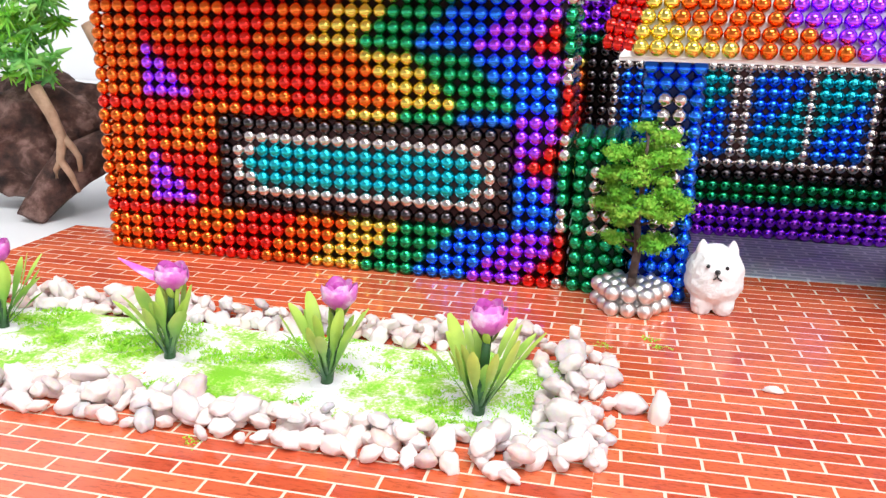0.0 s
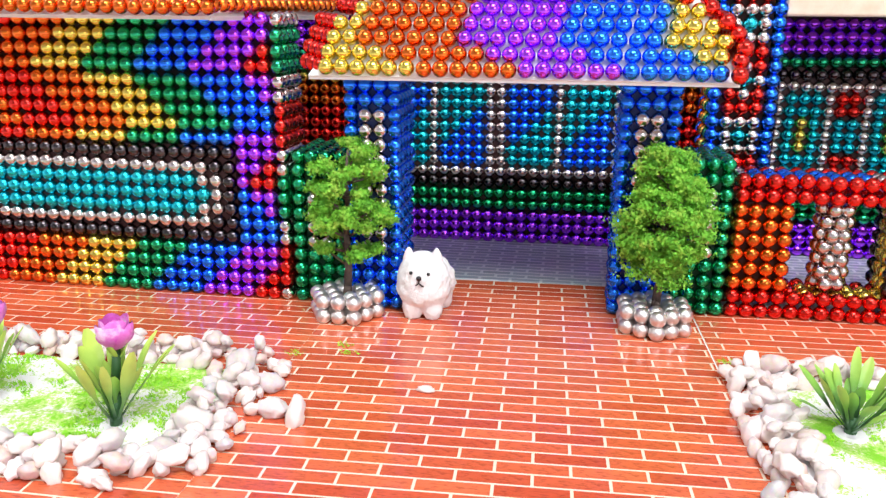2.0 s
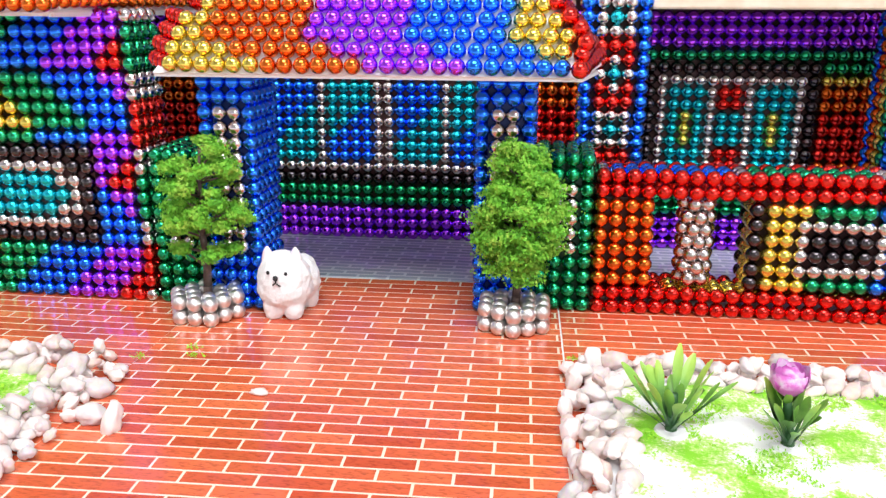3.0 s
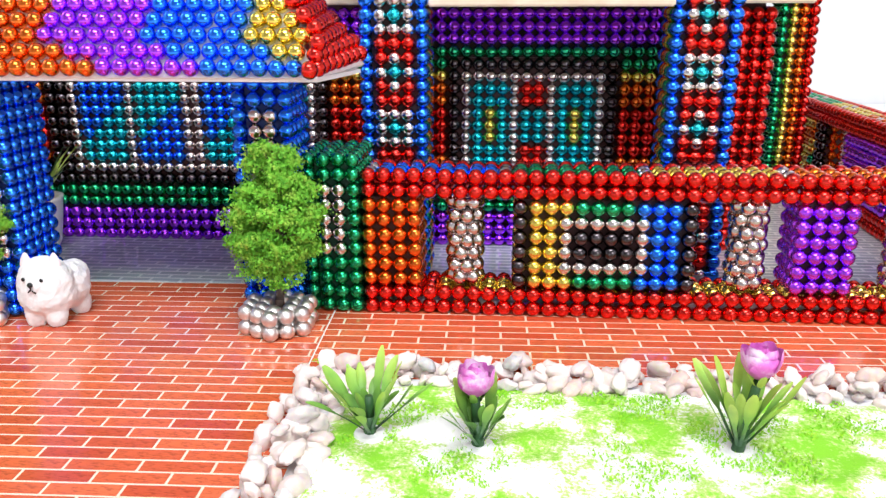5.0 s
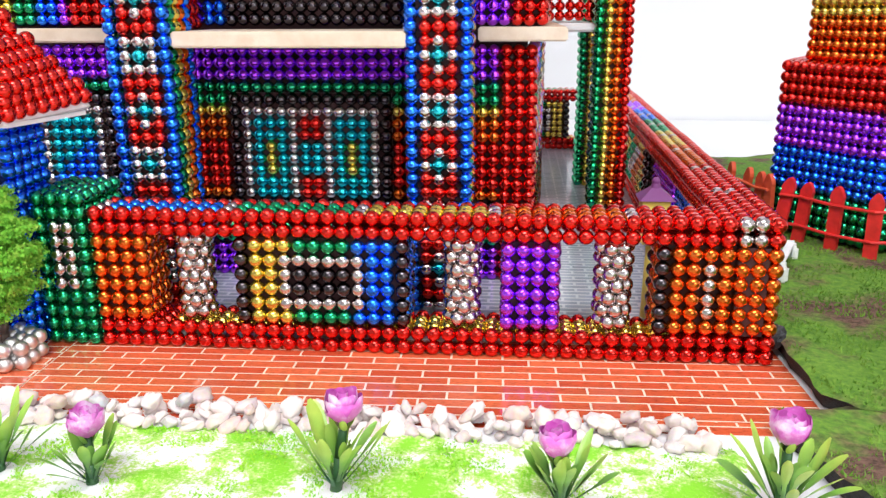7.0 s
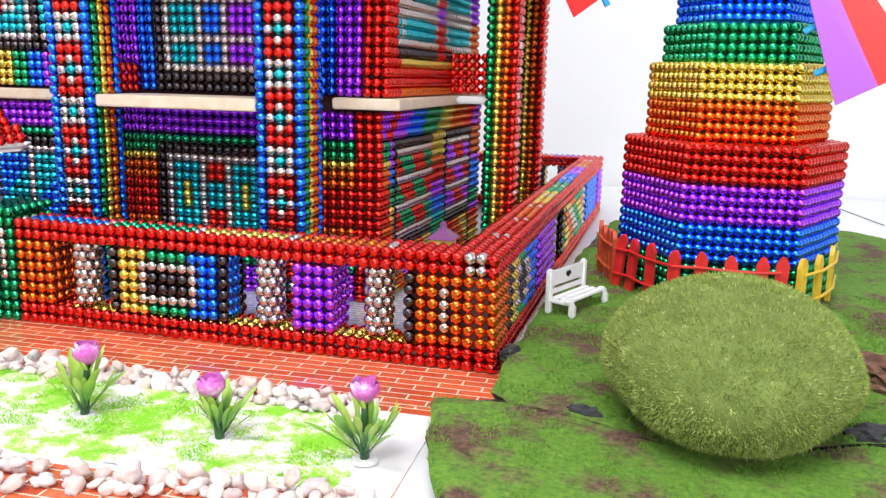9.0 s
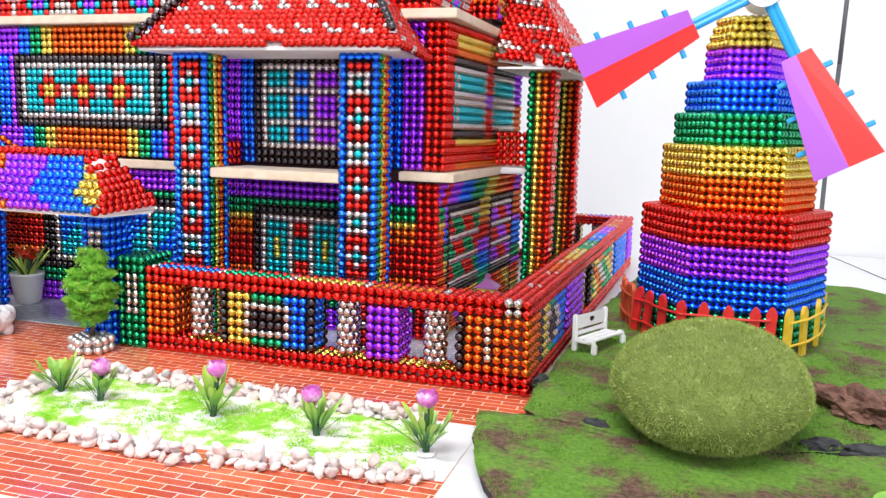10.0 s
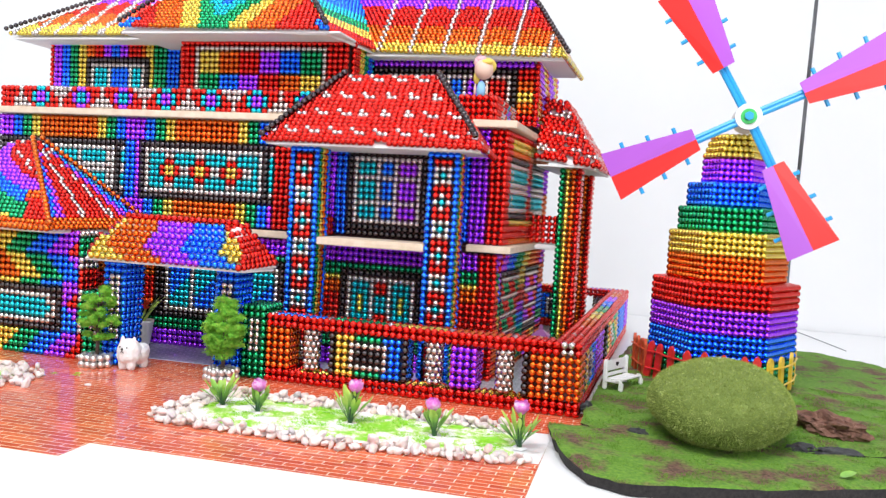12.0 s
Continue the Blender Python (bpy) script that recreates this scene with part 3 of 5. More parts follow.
E = (28.8, 14.6, 34.9)
cells = roof_face(A, B, C, D, tile_red, 0.9) + roof_face(B, E, (19.9, 14.6, 46.6), C, lambda g, f, i, r: "S" if (i + 3 * r) % 11 == 4 else "R", 1.0) + roof_face((-4.7, 15.5, 35.8), A, D, (3.8, 14.6, 46.6), tile_red, 1.0)
lift = Vector((0, -0.6, 0.7))
cells += hip(Vector(A) + lift, Vector(D) + lift, "K") + hip(Vector(B).lerp(Vector(C), 0.1) + lift, Vector(C) + lift, "K")
roof = thing("pagoda_roof", "red magnet ball hip roof with silver flecks and black hips", "roof")
beads("roof_cover", roof, cells, 0, single=lambda x, y, z: z > 36 and y < 10, uneven=0.08)
part("roof_board", sheet([Vector(v) - Vector((0, -0.5, 0.6)) for v in (A, B, C, D)]), foam, roof)
part("soffit", box(bmesh.new(), -4.2, 27.6, 4.6, 17, 34.9, 35.2), foam, roof)


def stripe_right(g, f, i, r):
    x = g * (37.5 - 12 * f) + 2
    if x % 6 < 0.95:
        return "S"
    f += 0.05 * (abs(x % 6 - 3.5) / 2.5 - 0.5)
    return "Y" if f < 0.1 else "O" if f < 0.30 else "R" if f < 0.56 else "P"


def stripe_left(g, f, i, r):
    x = (1 - g) * (36.5 - 22.5 * f)
    f += 0.06 * (abs(x % 5 - 3) / 2 - 0.5)
    return "S" if x % 5 < 1.3 else "Y" if f < 0.12 else "O" if f < 0.30 else "R" if f < 0.5 else "P"


def stripe_mid(g, f, i, r):
    d = abs(g - 0.46) * 39.2 * (1 - 0.6 * f) + 0.5 * (r % 2)
    if f < 0.12 and (g < 0.05 or g > 0.96):
        return "B"
    for key, limit in (("B", 12 * (f - 0.33)), ("C", 12 * (f - 0.08)), ("G", 2.9 + 7.5 * f), ("Y", 6.4 + 6 * f), ("O", 12.0 + 5 * f)):
        if d < limit:
            return key
    return "R"


top = thing("upper_roof", "large rainbow striped magnet ball hip roof with black hips", "roof")
cells = roof_face((-1, 29.5, 54.1), (36.5, 29.5, 53.3), (25.5, 41.5, 70.2), (-1, 41.5, 70.2), stripe_right)
cells += roof_face((-1.2, 29.8, 54.2), (-1, 29.5, 54.1), (-1, 41.5, 70.2), (-16, 41.5, 70.2), lambda g, f, i, r: "Y" if f < 0.1 else "O" if f < 0.3 else "R" if f < 0.56 else "P")
cells += roof_face((36.5, 29.5, 53.3), (37, 52, 53.3), (25.5, 46, 70.2), (25.5, 41.5, 70.2), stripe_right)
cells += roof_face((-72.5, 26, 56.2), (-36, 26, 56.2), (-36, 46, 72), (-50, 46, 72), stripe_left)
cells += roof_face((-40, 16.5, 55.6), (-0.8, 16.5, 55.0), (-12, 27, 68), (-28, 27, 68), stripe_mid)
cells += roof_face((-0.8, 16.5, 55.0), (3.2, 32, 54.2), (-6, 38, 68), (-12, 27, 68), lambda g, f, i, r: "RYGCB"[min(4, int(f * 8))])
cells += hip((37.2, 28.8, 53.9), (25.5, 41.0, 70.9), "K") + hip((-40, 16, 56.4), (-28, 26.5, 69), "K") + hip((-0.8, 16, 55.8), (-12, 26.5, 68.8), "K") + hip((-73.2, 25.5, 57.0), (-50, 45.5, 72.8), "K")
beads("roof_cover", top, cells, 2)
for q in ([(-1, 30, 53.4), (36.5, 30, 52.6), (25.5, 42, 69.4), (-1, 42, 69.4)], [(-72.3, 26.3, 55.4), (-36, 26.3, 55.4), (-36, 46, 71), (-50, 46, 71)], [(-40, 17, 54.8), (-0.8, 17, 54.2), (-12, 27.6, 67), (-28, 27.6, 67)], [(-0.8, 17, 54.2), (3.0, 32, 53.6), (-6.2, 38, 67), (-12, 27.6, 67)]):
    part("roof_board", sheet(q), foam, top)
for b in ((1, 36.3, 29.8, 50, 53.0, 53.3), (-72, -33, 26.2, 52, 55.1, 55.4), (-40, 1.4, 16.8, 34, 54.2, 54.5)):
    part("soffit", box(bmesh.new(), *b), foam, top)

wroof = thing("wing_roof", "orange edged rainbow magnet ball hip roof over the wing", "roof")


def wing_front(g, f, i, r):
    if f < 0.07:
        return "O"
    if g > 0.86 and f < 0.4:
        return "R" if f < 0.3 else "O"
    v = (1 - f) * 0.8 + (0.9 - g) * 0.45
    return "S" if 0.22 < v < 0.28 and i % 3 else "R" if v < 0.36 else "P" if v < 0.5 else "B" if v < 0.62 else "G" if v < 0.78 else "Y" if v < 0.9 else "O"


cells = roof_face((-68, -5.5, 20.6), (-33.7, -6.0, 20.4), (-46, 4, 33.5), (-50, 4, 33.5), wing_front)
cells += roof_face((-33.7, -6.0, 20.4), (-29.6, 12, 20.6), (-45.5, 5, 33.5), (-46, 4, 33.5), lambda g, f, i, r: ("BPRRSRRRSRPB"[min(11, int(g * 12))]) if f > 0.08 else "O")
cells += hip((-33.5, -6.6, 21.2), (-46, 3.4, 34.3), "O") + hip((-29.2, 12, 21.4), (-45.5, 5, 34.4), "O") + hip((-68, -6.2, 20.5), (-33.7, -6.8, 20.2), "O")
beads("roof_cover", wroof, cells, 2, single=lambda x, y, z: x > -40 and z < 27)
part("roof_board", sheet([(-68, -5.5, 19.8), (-33.8, -5.8, 19.7), (-46, 4.4, 32.6), (-50, 4.4, 32.6)]), foam, wroof)
part("roof_board", sheet([(-33.9, -5.8, 19.7), (-29.9, 12, 19.8), (-45.7, 5, 32.6), (-46.2, 4.2, 32.6)]), foam, wroof)
part("soffit", box(bmesh.new(), -68, -33.6, -5.4, 14, 19.9, 20.1), foam, wroof)

# ---- windmill ----
mill = thing("windmill", "stepped hexagonal rainbow magnet ball windmill tower with turned sails", "windmill")
MX, MY, MZ = 64.6, 30.33, 2.165


def hexagon(radius, z, key, turn=0.041):
    out = []
    pts = [Vector((MX + radius * math.cos(turn + k * math.pi / 3), MY + radius * math.sin(turn + k * math.pi / 3), z)) for k in range(6)]
    for k in range(6):
        a, b = pts[k], pts[(k + 1) % 6]
        n = max(1, math.ceil((b - a).length / 0.97))
        out += [(*a.lerp(b, i / n), key) for i in range(n)]
    return out


z = MZ + 0.5
for radius, keys in ((10.9, "GGGGBBBBPPPPRRRR"), (8.8, "OOOOYYYY"), (7.55, "GGGG"), (6.4, "BBBB"), (4.45, "PPPP"), (4.4, "YYYY")):
    cells = []
    for i, k in enumerate(keys):
        cells += hexagon(radius - (i * 0.35 if k == "Y" and radius < 5 else 0), z, k)
        z += 0.988 if radius > 10 else 0.955
    for inner in range(1, 3):
        cells += hexagon(radius - inner, z - 0.96, keys[-1])
    beads("tier", mill, cells, 0, single=lambda x, y, z: y < MY and z > 8)

# added filler tiers; dark colour imitates shade between the tower balls
tower_shade_core = bmesh.new()
for radius, z0, z1 in ((10.3, 1.2, 17.5), (8.2, 17.5, 25.3), (6.95, 25.2, 29.0), (5.8, 28.9, 32.8), (3.85, 32.7, 36.7), (2.6, 36.6, 40.3)):
    m = Matrix.Translation((MX * U, MY * U, (z0 + z1) / 2 * U)) @ Matrix.Rotation(0.041 + math.pi / 6, 4, "Z")
    bmesh.ops.create_cone(tower_shade_core, cap_ends=True, segments=6, radius1=radius * U, radius2=radius * U, depth=(z1 - z0) * U, matrix=m )
part("shade_core", tower_shade_core, gap_shade_red, mill)

# ---- sails ----
plastic_blue = shader("light_blue_plastic", (0.02, 0.36, 0.78), 0.35)
plastic_purple = shader("purple_card", (0.44, 0.10, 0.62), 0.38)
plastic_red = shader("red_card", (0.80, 0.016, 0.012), 0.38)
plastic_green = shader("green_plastic", (0.05, 0.55, 0.12), 0.35)
white_plastic = noisy(shader("white_plastic", (0.82, 0.82, 0.82), 0.4), [(0.3, (0.78, 0.77, 0.76)), (0.7, (0.86, 0.86, 0.86))], 300)
HUB = Vector((65.6, 23.0, 43.1))


def rod(bm, a, b, r0, r1=None, seg=8):
    """A tapered rod from a to b, in balls."""
    a, b = Vector(a) * U, Vector(b) * U
    r1 = r0 if r1 is None else r1
    turn = (b - a).to_track_quat("Z", "Y").to_matrix().to_4x4()
    return bmesh.ops.create_cone(bm, cap_ends=True, segments=seg, radius1=r0 * U, radius2=r1 * U, depth=(b - a).length, matrix=Matrix.Translation((a + b) / 2) @ turn)["verts"]


def tube(bm, pts, radii, seg=10):
    """A bending root: rings along the points, joined and closed."""
    last = None
    for k, (p, r) in enumerate(zip(pts, radii)):
        a, b = Vector(pts[max(0, k - 1)]), Vector(pts[min(len(pts) - 1, k + 1)])
        q = (b - a).to_track_quat("Z", "Y")
        ring = [bm.verts.new((Vector(p) + q @ Vector((r * math.cos(2 * math.pi * i / seg), r * math.sin(2 * math.pi * i / seg), 0))) * U) for i in range(seg)]
        if last:
            for i in range(seg):
                j = (i + 1) % seg
                bm.faces.new((last[i], last[j], ring[j], ring[i]))
        else:
            bm.faces.new(ring[::-1])
        last = ring
    bm.faces.new(last)


bm = bmesh.new()
rod(bm, HUB + Vector((0, 5, 0)), HUB + Vector((0, -0.75, 0)), 2.1, 1.95, 24)
hub = part("hub", bm, white_plastic, mill, "white round sail hub")
bm = bmesh.new()
made = rod(bm, HUB + Vector((0, 0.3, 0)), HUB + Vector((0, -1.0, 0)), 1.3, 1.15, 20)
part("ring", bm, plastic_green, hub, "green plastic ring")
bm = bmesh.new()
rod(bm, HUB + Vector((0, 0, 0)), HUB + Vector((0, -1.6, 0)), 0.72, 0.66, 6)
part("bolt", bm, plastic_blue, hub, "blue plastic bolt head")


def plate(bm, corners, y0, y1):
    near = [bm.verts.new(Vector((x, y0 + t, z)) * U) for x, z, t in corners]
    far = [bm.verts.new(Vector((x, y1 + t, z)) * U) for x, z, t in corners]
    bm.faces.new(near)
    bm.faces.new(far[::-1])
    for i in range(len(near)):
        j = (i + 1) % len(near)
        bm.faces.new((near[j], near[i], far[i], far[j]))
    bmesh.ops.recalc_face_normals(bm, faces=bm.faces)


for angle in (25.5, 120.0, 207.0, 298.0):
    t = radians(angle)
    out, side = Vector((math.cos(t), 0, math.sin(t))), Vector((math.sin(t), 0, -math.cos(t)))  # side: clockwise
    spot = lambda a, s: HUB + out * a + side * s
    bm = bmesh.new()
    for s in (-0.3, 0.3):
        rod(bm, spot(1.2, s), spot(8.6, s), 0.4, 0.4, 8)
    arm = part("arm", bm, plastic_blue, mill, "light blue plastic arm")
    bm = bmesh.new()
    for a in (10.6, 14.6, 18.6):
        half = 1.7 + (a - 8.4) * 0.16
        rod(bm, spot(a, -half - 1.0) + Vector((0, -0.4, 0)), spot(a, half + 1.0) + Vector((0, -0.4, 0)), 0.3, 0.3, 6)
    part("peg", bm, plastic_blue, arm)
    sail, turned_way = None, -1 if angle < 90 else 1
    for name, mat, s0, s1 in (("sail", plastic_purple, 1.0 * turned_way, 0.0), ("stripe", plastic_red, 0.0, -1.0 * turned_way)):
        bm = bmesh.new()
        corners = []
        for a, half, s in ((8.2, 1.7, s0), (22.0, 3.9, s0), (22.0, 3.9, s1), (8.2, 1.7, s1)):
            p = spot(a, half * s)
            corners.append((p.x, p.z, -s * 0.25))
        plate(bm, corners, HUB.y - 1.05, HUB.y - 0.85)
        made = part(name, bm, mat, sail or mill, "purple card sail blade" if not sail else "red card stripe")
        sail = sail or made

# ---- right portico ----
portico = thing("side_portico", "tall magnet ball portico with red fleck roof beside the house", "portico")


def portico_column(x0, y0):
    out = []
    for r in range(35):
        for c in range(4):
            out.append((x0 + c, y0, r + 0.5, "GYOR"[c]))
            out.append((x0 + c, y0 + 3, r + 0.5, "GYOR"[c]))
        for d in (1, 2):
            out.append((x0, y0 + d, r + 0.5, "G"))
            out.append((x0 + 3, y0 + d, r + 0.5, "S" if r % 6 == 3 or d == 2 and r % 6 == 0 else "R"))
    return out


beads("column", portico, portico_column(36.6, 36.2), 0, single=lambda x, y, z: y < 37)
beads("column", portico, portico_column(36.6, 57.2), 0)
cells = [(c + 0.6, 38, r + 22.0, "R") for c in range(31, 36) for r in range(5)]
for cy in (36.2, 57.2):
    # added filler inside each portico column, painted as gap shade
    part("column_shade_core", box(bmesh.new(), 36.95, 39.25, cy + 0.35, cy + 2.65, 0.1, 34.4), gap_shade_red, portico)
beads("parapet", portico, cells, 0)
part("floor_slab", box(bmesh.new(), 32.3, 36.4, 37.0, 60, 20.4, 21.3, 0.2), foam, portico)
PA, PB, PC, PD = (32.3, 33.0, 36.8), (43.1, 33.0, 35.4), (36.0, 40.0, 46.8), (32.5, 40.0, 47.5)
cells = roof_face(PA, PB, PC, PD, tile_red, 0.95) + roof_face(PB, (43.3, 61, 35.6), (36, 54, 46.8), PC, tile_red, 0.95)
beads("roof_cover", portico, [k for k in cells if RNG.random() > 0.05], 0, uneven=0.12)
part("roof_board", sheet([Vector(v) - Vector((0, -0.5, 0.6)) for v in (PA, PB, PC, PD)]), foam, portico)
part("roof_board", sheet([Vector(v) - Vector((0.5, 0, 0.6)) for v in (PB, (43.3, 61, 35.6), (36, 54, 46.8), PC)]), foam, portico)
part("soffit", box(bmesh.new(), 32.4, 42.6, 33.2, 61, 35.0, 35.3), foam, portico)

# ---- moss ground ----
soil = noisy(shader("dark_soil_edge", (0.03, 0.025, 0.025), 0.9), [(0.3, (0.008, 0.007, 0.008)), (0.7, (0.04, 0.034, 0.033))], 500, bump=0.0006)
moss_mat = shader("green_moss", (0.07, 0.17, 0.03), 0.95)
co = node(moss_mat, "ShaderNodeTexCoord")
big = node(moss_mat, "ShaderNodeTexNoise", Scale=40.0, Detail=7.0, Roughness=0.58)
fine = node(moss_mat, "ShaderNodeTexNoise", Scale=420.0, Detail=5.0, Roughness=0.7)
for n in (big, fine):
    link(moss_mat, co.outputs["Object"], n.inputs["Vector"])
greens = node(moss_mat, "ShaderNodeValToRGB")
greens.color_ramp.elements[0].position, greens.color_ramp.elements[0].color = 0.3, (0.060, 0.170, 0.016, 1)
greens.color_ramp.elements[1].position, greens.color_ramp.elements[1].color = 0.7, (0.195, 0.37, 0.036, 1)
link(moss_mat, fine.outputs["Fac"], greens.inputs["Fac"])
browns = node(moss_mat, "ShaderNodeValToRGB")
browns.color_ramp.elements[0].position, browns.color_ramp.elements[0].color = 0.35, (0.055, 0.028, 0.016, 1)
browns.color_ramp.elements[1].position, browns.color_ramp.elements[1].color = 0.65, (0.22, 0.12, 0.085, 1)
link(moss_mat, fine.outputs["Fac"], browns.inputs["Fac"])
patchy = node(moss_mat, "ShaderNodeValToRGB")
patchy.color_ramp.elements[0].position, patchy.color_ramp.elements[1].position = 0.46, 0.60
link(moss_mat, big.outputs["Fac"], patchy.inputs["Fac"])
mixed = node(moss_mat, "ShaderNodeMix")
mixed.data_type = "RGBA"
link(moss_mat, patchy.outputs["Color"], mixed.inputs["Factor"])
link(moss_mat, greens.outputs["Color"], mixed.inputs["A"])
link(moss_mat, browns.outputs["Color"], mixed.inputs["B"])
link(moss_mat, mixed.outputs["Result"], bsdf(moss_mat).inputs["Base Color"])
bp = node(moss_mat, "ShaderNodeBump", Strength=0.9, Distance=0.0012)
link(moss_mat, fine.outputs["Fac"], bp.inputs["Height"])
link(moss_mat, bp.outputs["Normal"], bsdf(moss_mat).inputs["Normal"])
blade_mat = noisy(shader("moss_blades", (0.1, 0.22, 0.03), 0.8), [(0.3, (0.085, 0.22, 0.018)), (0.7, (0.215, 0.39, 0.04))], 60)


def inside(p, poly):
    hit = False
    for i in range(len(poly)):
        (x0, y0), (x1, y1) = poly[i], poly[i - 1]
        if (y0 > p[1]) != (y1 > p[1]) and p[0] < (x1 - x0) * (p[1] - y0) / (y1 - y0) + x0:
            hit = not hit
    return hit


def rough_outline(poly, step, wobble, seed):
    out = []
    for i in range(len(poly)):
        a, b = Vector(poly[i]), Vector(poly[(i + 1) % len(poly)])
        n = max(1, int((b - a).length / step))
        for k in range(n):
            p = a.lerp(b, k / n)
            q = noise.noise_vector(Vector((p.x * 0.4, p.y * 0.4, seed)))
            out.append((p.x + q[0] * wobble, p.y + q[1] * wobble))
    return out


def moss_height(x, y, low=0.0):
    rise = 0.75 * math.exp(-((x - 65) ** 2 + (y - 29) ** 2) / 260)
    return 1.45 + rise - low + 0.35 * noise.noise(Vector((x * 0.12, y * 0.12, 3.0))) + 0.16 * noise.noise(Vector((x * 0.5, y * 0.5, 9.0)))


def moss_sheet(poly, seed, low=0.0):
    edge = rough_outline(poly, 1.2, 0.5, seed)
    ground = thing("moss_mat", "green moss sheet with bare brown patches and a dark soil edge", "moss", "moss sheets")
    bm = bmesh.new()
    n = len(edge)
    cx, cy = sum(p[0] for p in edge) / n, sum(p[1] for p in edge) / n
    rings = []
    for k, s in enumerate((1.0, 0.985, 0.95, 0.9, 0.84, 0.77, 0.69, 0.6, 0.5, 0.4, 0.3, 0.2, 0.1)):
        ring = []
        for x, y in edge:
            px, py = cx + (x - cx) * s, cy + (y - cy) * s
            drop = (0.2, 0.05)[k] if k < 2 else 0.0
            ring.append(bm.verts.new((px * U, py * U, (moss_height(px, py, low) - drop) * U)))
        rings.append(ring)
    for r0, r1 in zip(rings, rings[1:]):
        for i in range(n):
            j = (i + 1) % n
            bm.faces.new((r0[i], r0[j], r1[j], r1[i]))
    bm.faces.new(rings[-1])
    bmesh.ops.triangulate(bm, faces=[f for f in bm.faces if len(f.verts) > 4])
    part("moss_top", bm, moss_mat, ground, smooth=True)
    bm = bmesh.new()
    top = [bm.verts.new((x * U, y * U, (moss_height(x, y, low) - 0.19) * U)) for x, y in edge]
    low = [bm.verts.new(((cx + (x - cx) * 0.982) * U, (cy + (y - cy) * 0.982) * U, 0.0)) for x, y in edge]
    for i in range(n):
        j = (i + 1) % n
        bm.faces.new((low[i], low[j], top[j], top[i]))
    bmesh.ops.recalc_face_normals(bm, faces=bm.faces)
    part("soil_edge", bm, soil, ground, "dark soil edge")
    return ground, edge


FRONT_MOSS = [(42.6, -9.0), (46.8, -8.4), (50, -10.0), (56.5, -12.3), (63, -12.6), (70, -9.2), (77, -7.2), (92, -4), (97, -8), (88, -14.5), (78, -18), (67.5, -23.6), (60, -26.8), (53.4, -28.6), (48.9, -26.9), (46.0, -21.4), (44.0, -16)]
REAR_MOSS = [(46.4, -6.6), (50, -10.6), (56.5, -13.2), (63, -13.2), (69, -8.6), (77, -5.8), (92, -2.6), (104, 20), (102, 50), (96, 68), (86, 77), (70, 78), (50.5, 72), (47.8, 45), (46.8, 20), (46.3, 4)]
ground_a, edge_a = moss_sheet(FRONT_MOSS, 1.0)
ground_b, edge_b = moss_sheet(REAR_MOSS, 2.0, 0.15)


def blades(name, mat, parent, spots, label=""):
    """Short blades, each one triangle: (root, direction, length, width)."""
    verts, faces = [], []
    for root, way, long, wide in spots:
        side = way.cross(Vector((RNG.normal(), RNG.normal(), RNG.normal()))).normalized() * wide / 2
        verts += [(root - side) * U, (root + side) * U, (root + way * long) * U]
        faces.append((len(verts) - 3, len(verts) - 2, len(verts) - 1))
    me = bpy.data.meshes.new(name)
    me.from_pydata([tuple(v) for v in verts], [], faces)
    me.materials.append(mat)
    ob = new(name, me)
    ob.parent = parent
    return tagged(ob, label, kind="stuff")


for ground, edge, count, lim in ((ground_a, edge_a, 9000, (42, 95, -32, -3)), (ground_b, edge_b, 14000, (46, 95, -12, 30))):
    spots = []
    while len(spots) < count:
        x, y = RNG.uniform(lim[0], lim[1]), RNG.uniform(lim[2], lim[3])
        if inside((x, y), edge) and noise.noise(Vector((x * 0.31, y * 0.31, 0.4))) < 0.08:
            way = Vector((RNG.normal(0, 0.6), RNG.normal(0, 0.6), 1)).normalized()
            spots.append((Vector((x, y, moss_height(x, y) - 0.1)), way, RNG.uniform(0.18, 0.4), 0.12))
    blades("moss_fuzz", blade_mat, ground, spots)

# ---- moss ball ----
ball_moss = noisy(shader("moss_ball_fur", (0.09, 0.15, 0.035), 0.95), [(0.3, (0.115, 0.16, 0.030)), (0.7, (0.22, 0.285, 0.07))], 90, bump=0.0008, second=700)
fur_mat = noisy(shader("moss_ball_blades", (0.12, 0.19, 0.05), 0.6), [(0.3, (0.19, 0.26, 0.042)), (0.58, (0.34, 0.42, 0.09)), (0.70, (0.74, 0.78, 0.36))], 260)
mound = thing("moss_ball", "large fuzzy olive green moss ball resting on the moss", "moss ball")
MB, MR = Vector((62.67, -5.3, 5.3)), Vector((12.1, 8.25, 5.0))
MT = Matrix.Rotation(radians(86), 3, "Z")


def mound_point(d):
    bulge = 1 + 0.035 * noise.noise(d * 1.5) + 0.012 * noise.noise(d * 5)
    return MB + MT @ Vector((d.x * MR.x * bulge, d.y * MR.y * bulge, d.z * MR.z * bulge * (0.92 if d.z < 0 else 1.0)))


bm = bmesh.new()
bmesh.ops.create_icosphere(bm, subdivisions=4, radius=1)
for v in bm.verts:
    v.co = mound_point(v.co.normalized()) * U
part("body", bm, ball_moss, mound, smooth=True)
spots = []
for k in range(42000):
    d = Vector(RNG.normal(size=3)).normalized()
    if d.x > 0.85:
        continue
    way = (MT @ Vector((d.x / MR.x, d.y / MR.y, d.z / MR.z)).normalized() + Vector(RNG.normal(0, 0.45, 3))).normalized()
    spots.append((mound_point(d), way, RNG.uniform(0.14, 0.42), 0.07))
blades("fur", fur_mat, mound, spots)

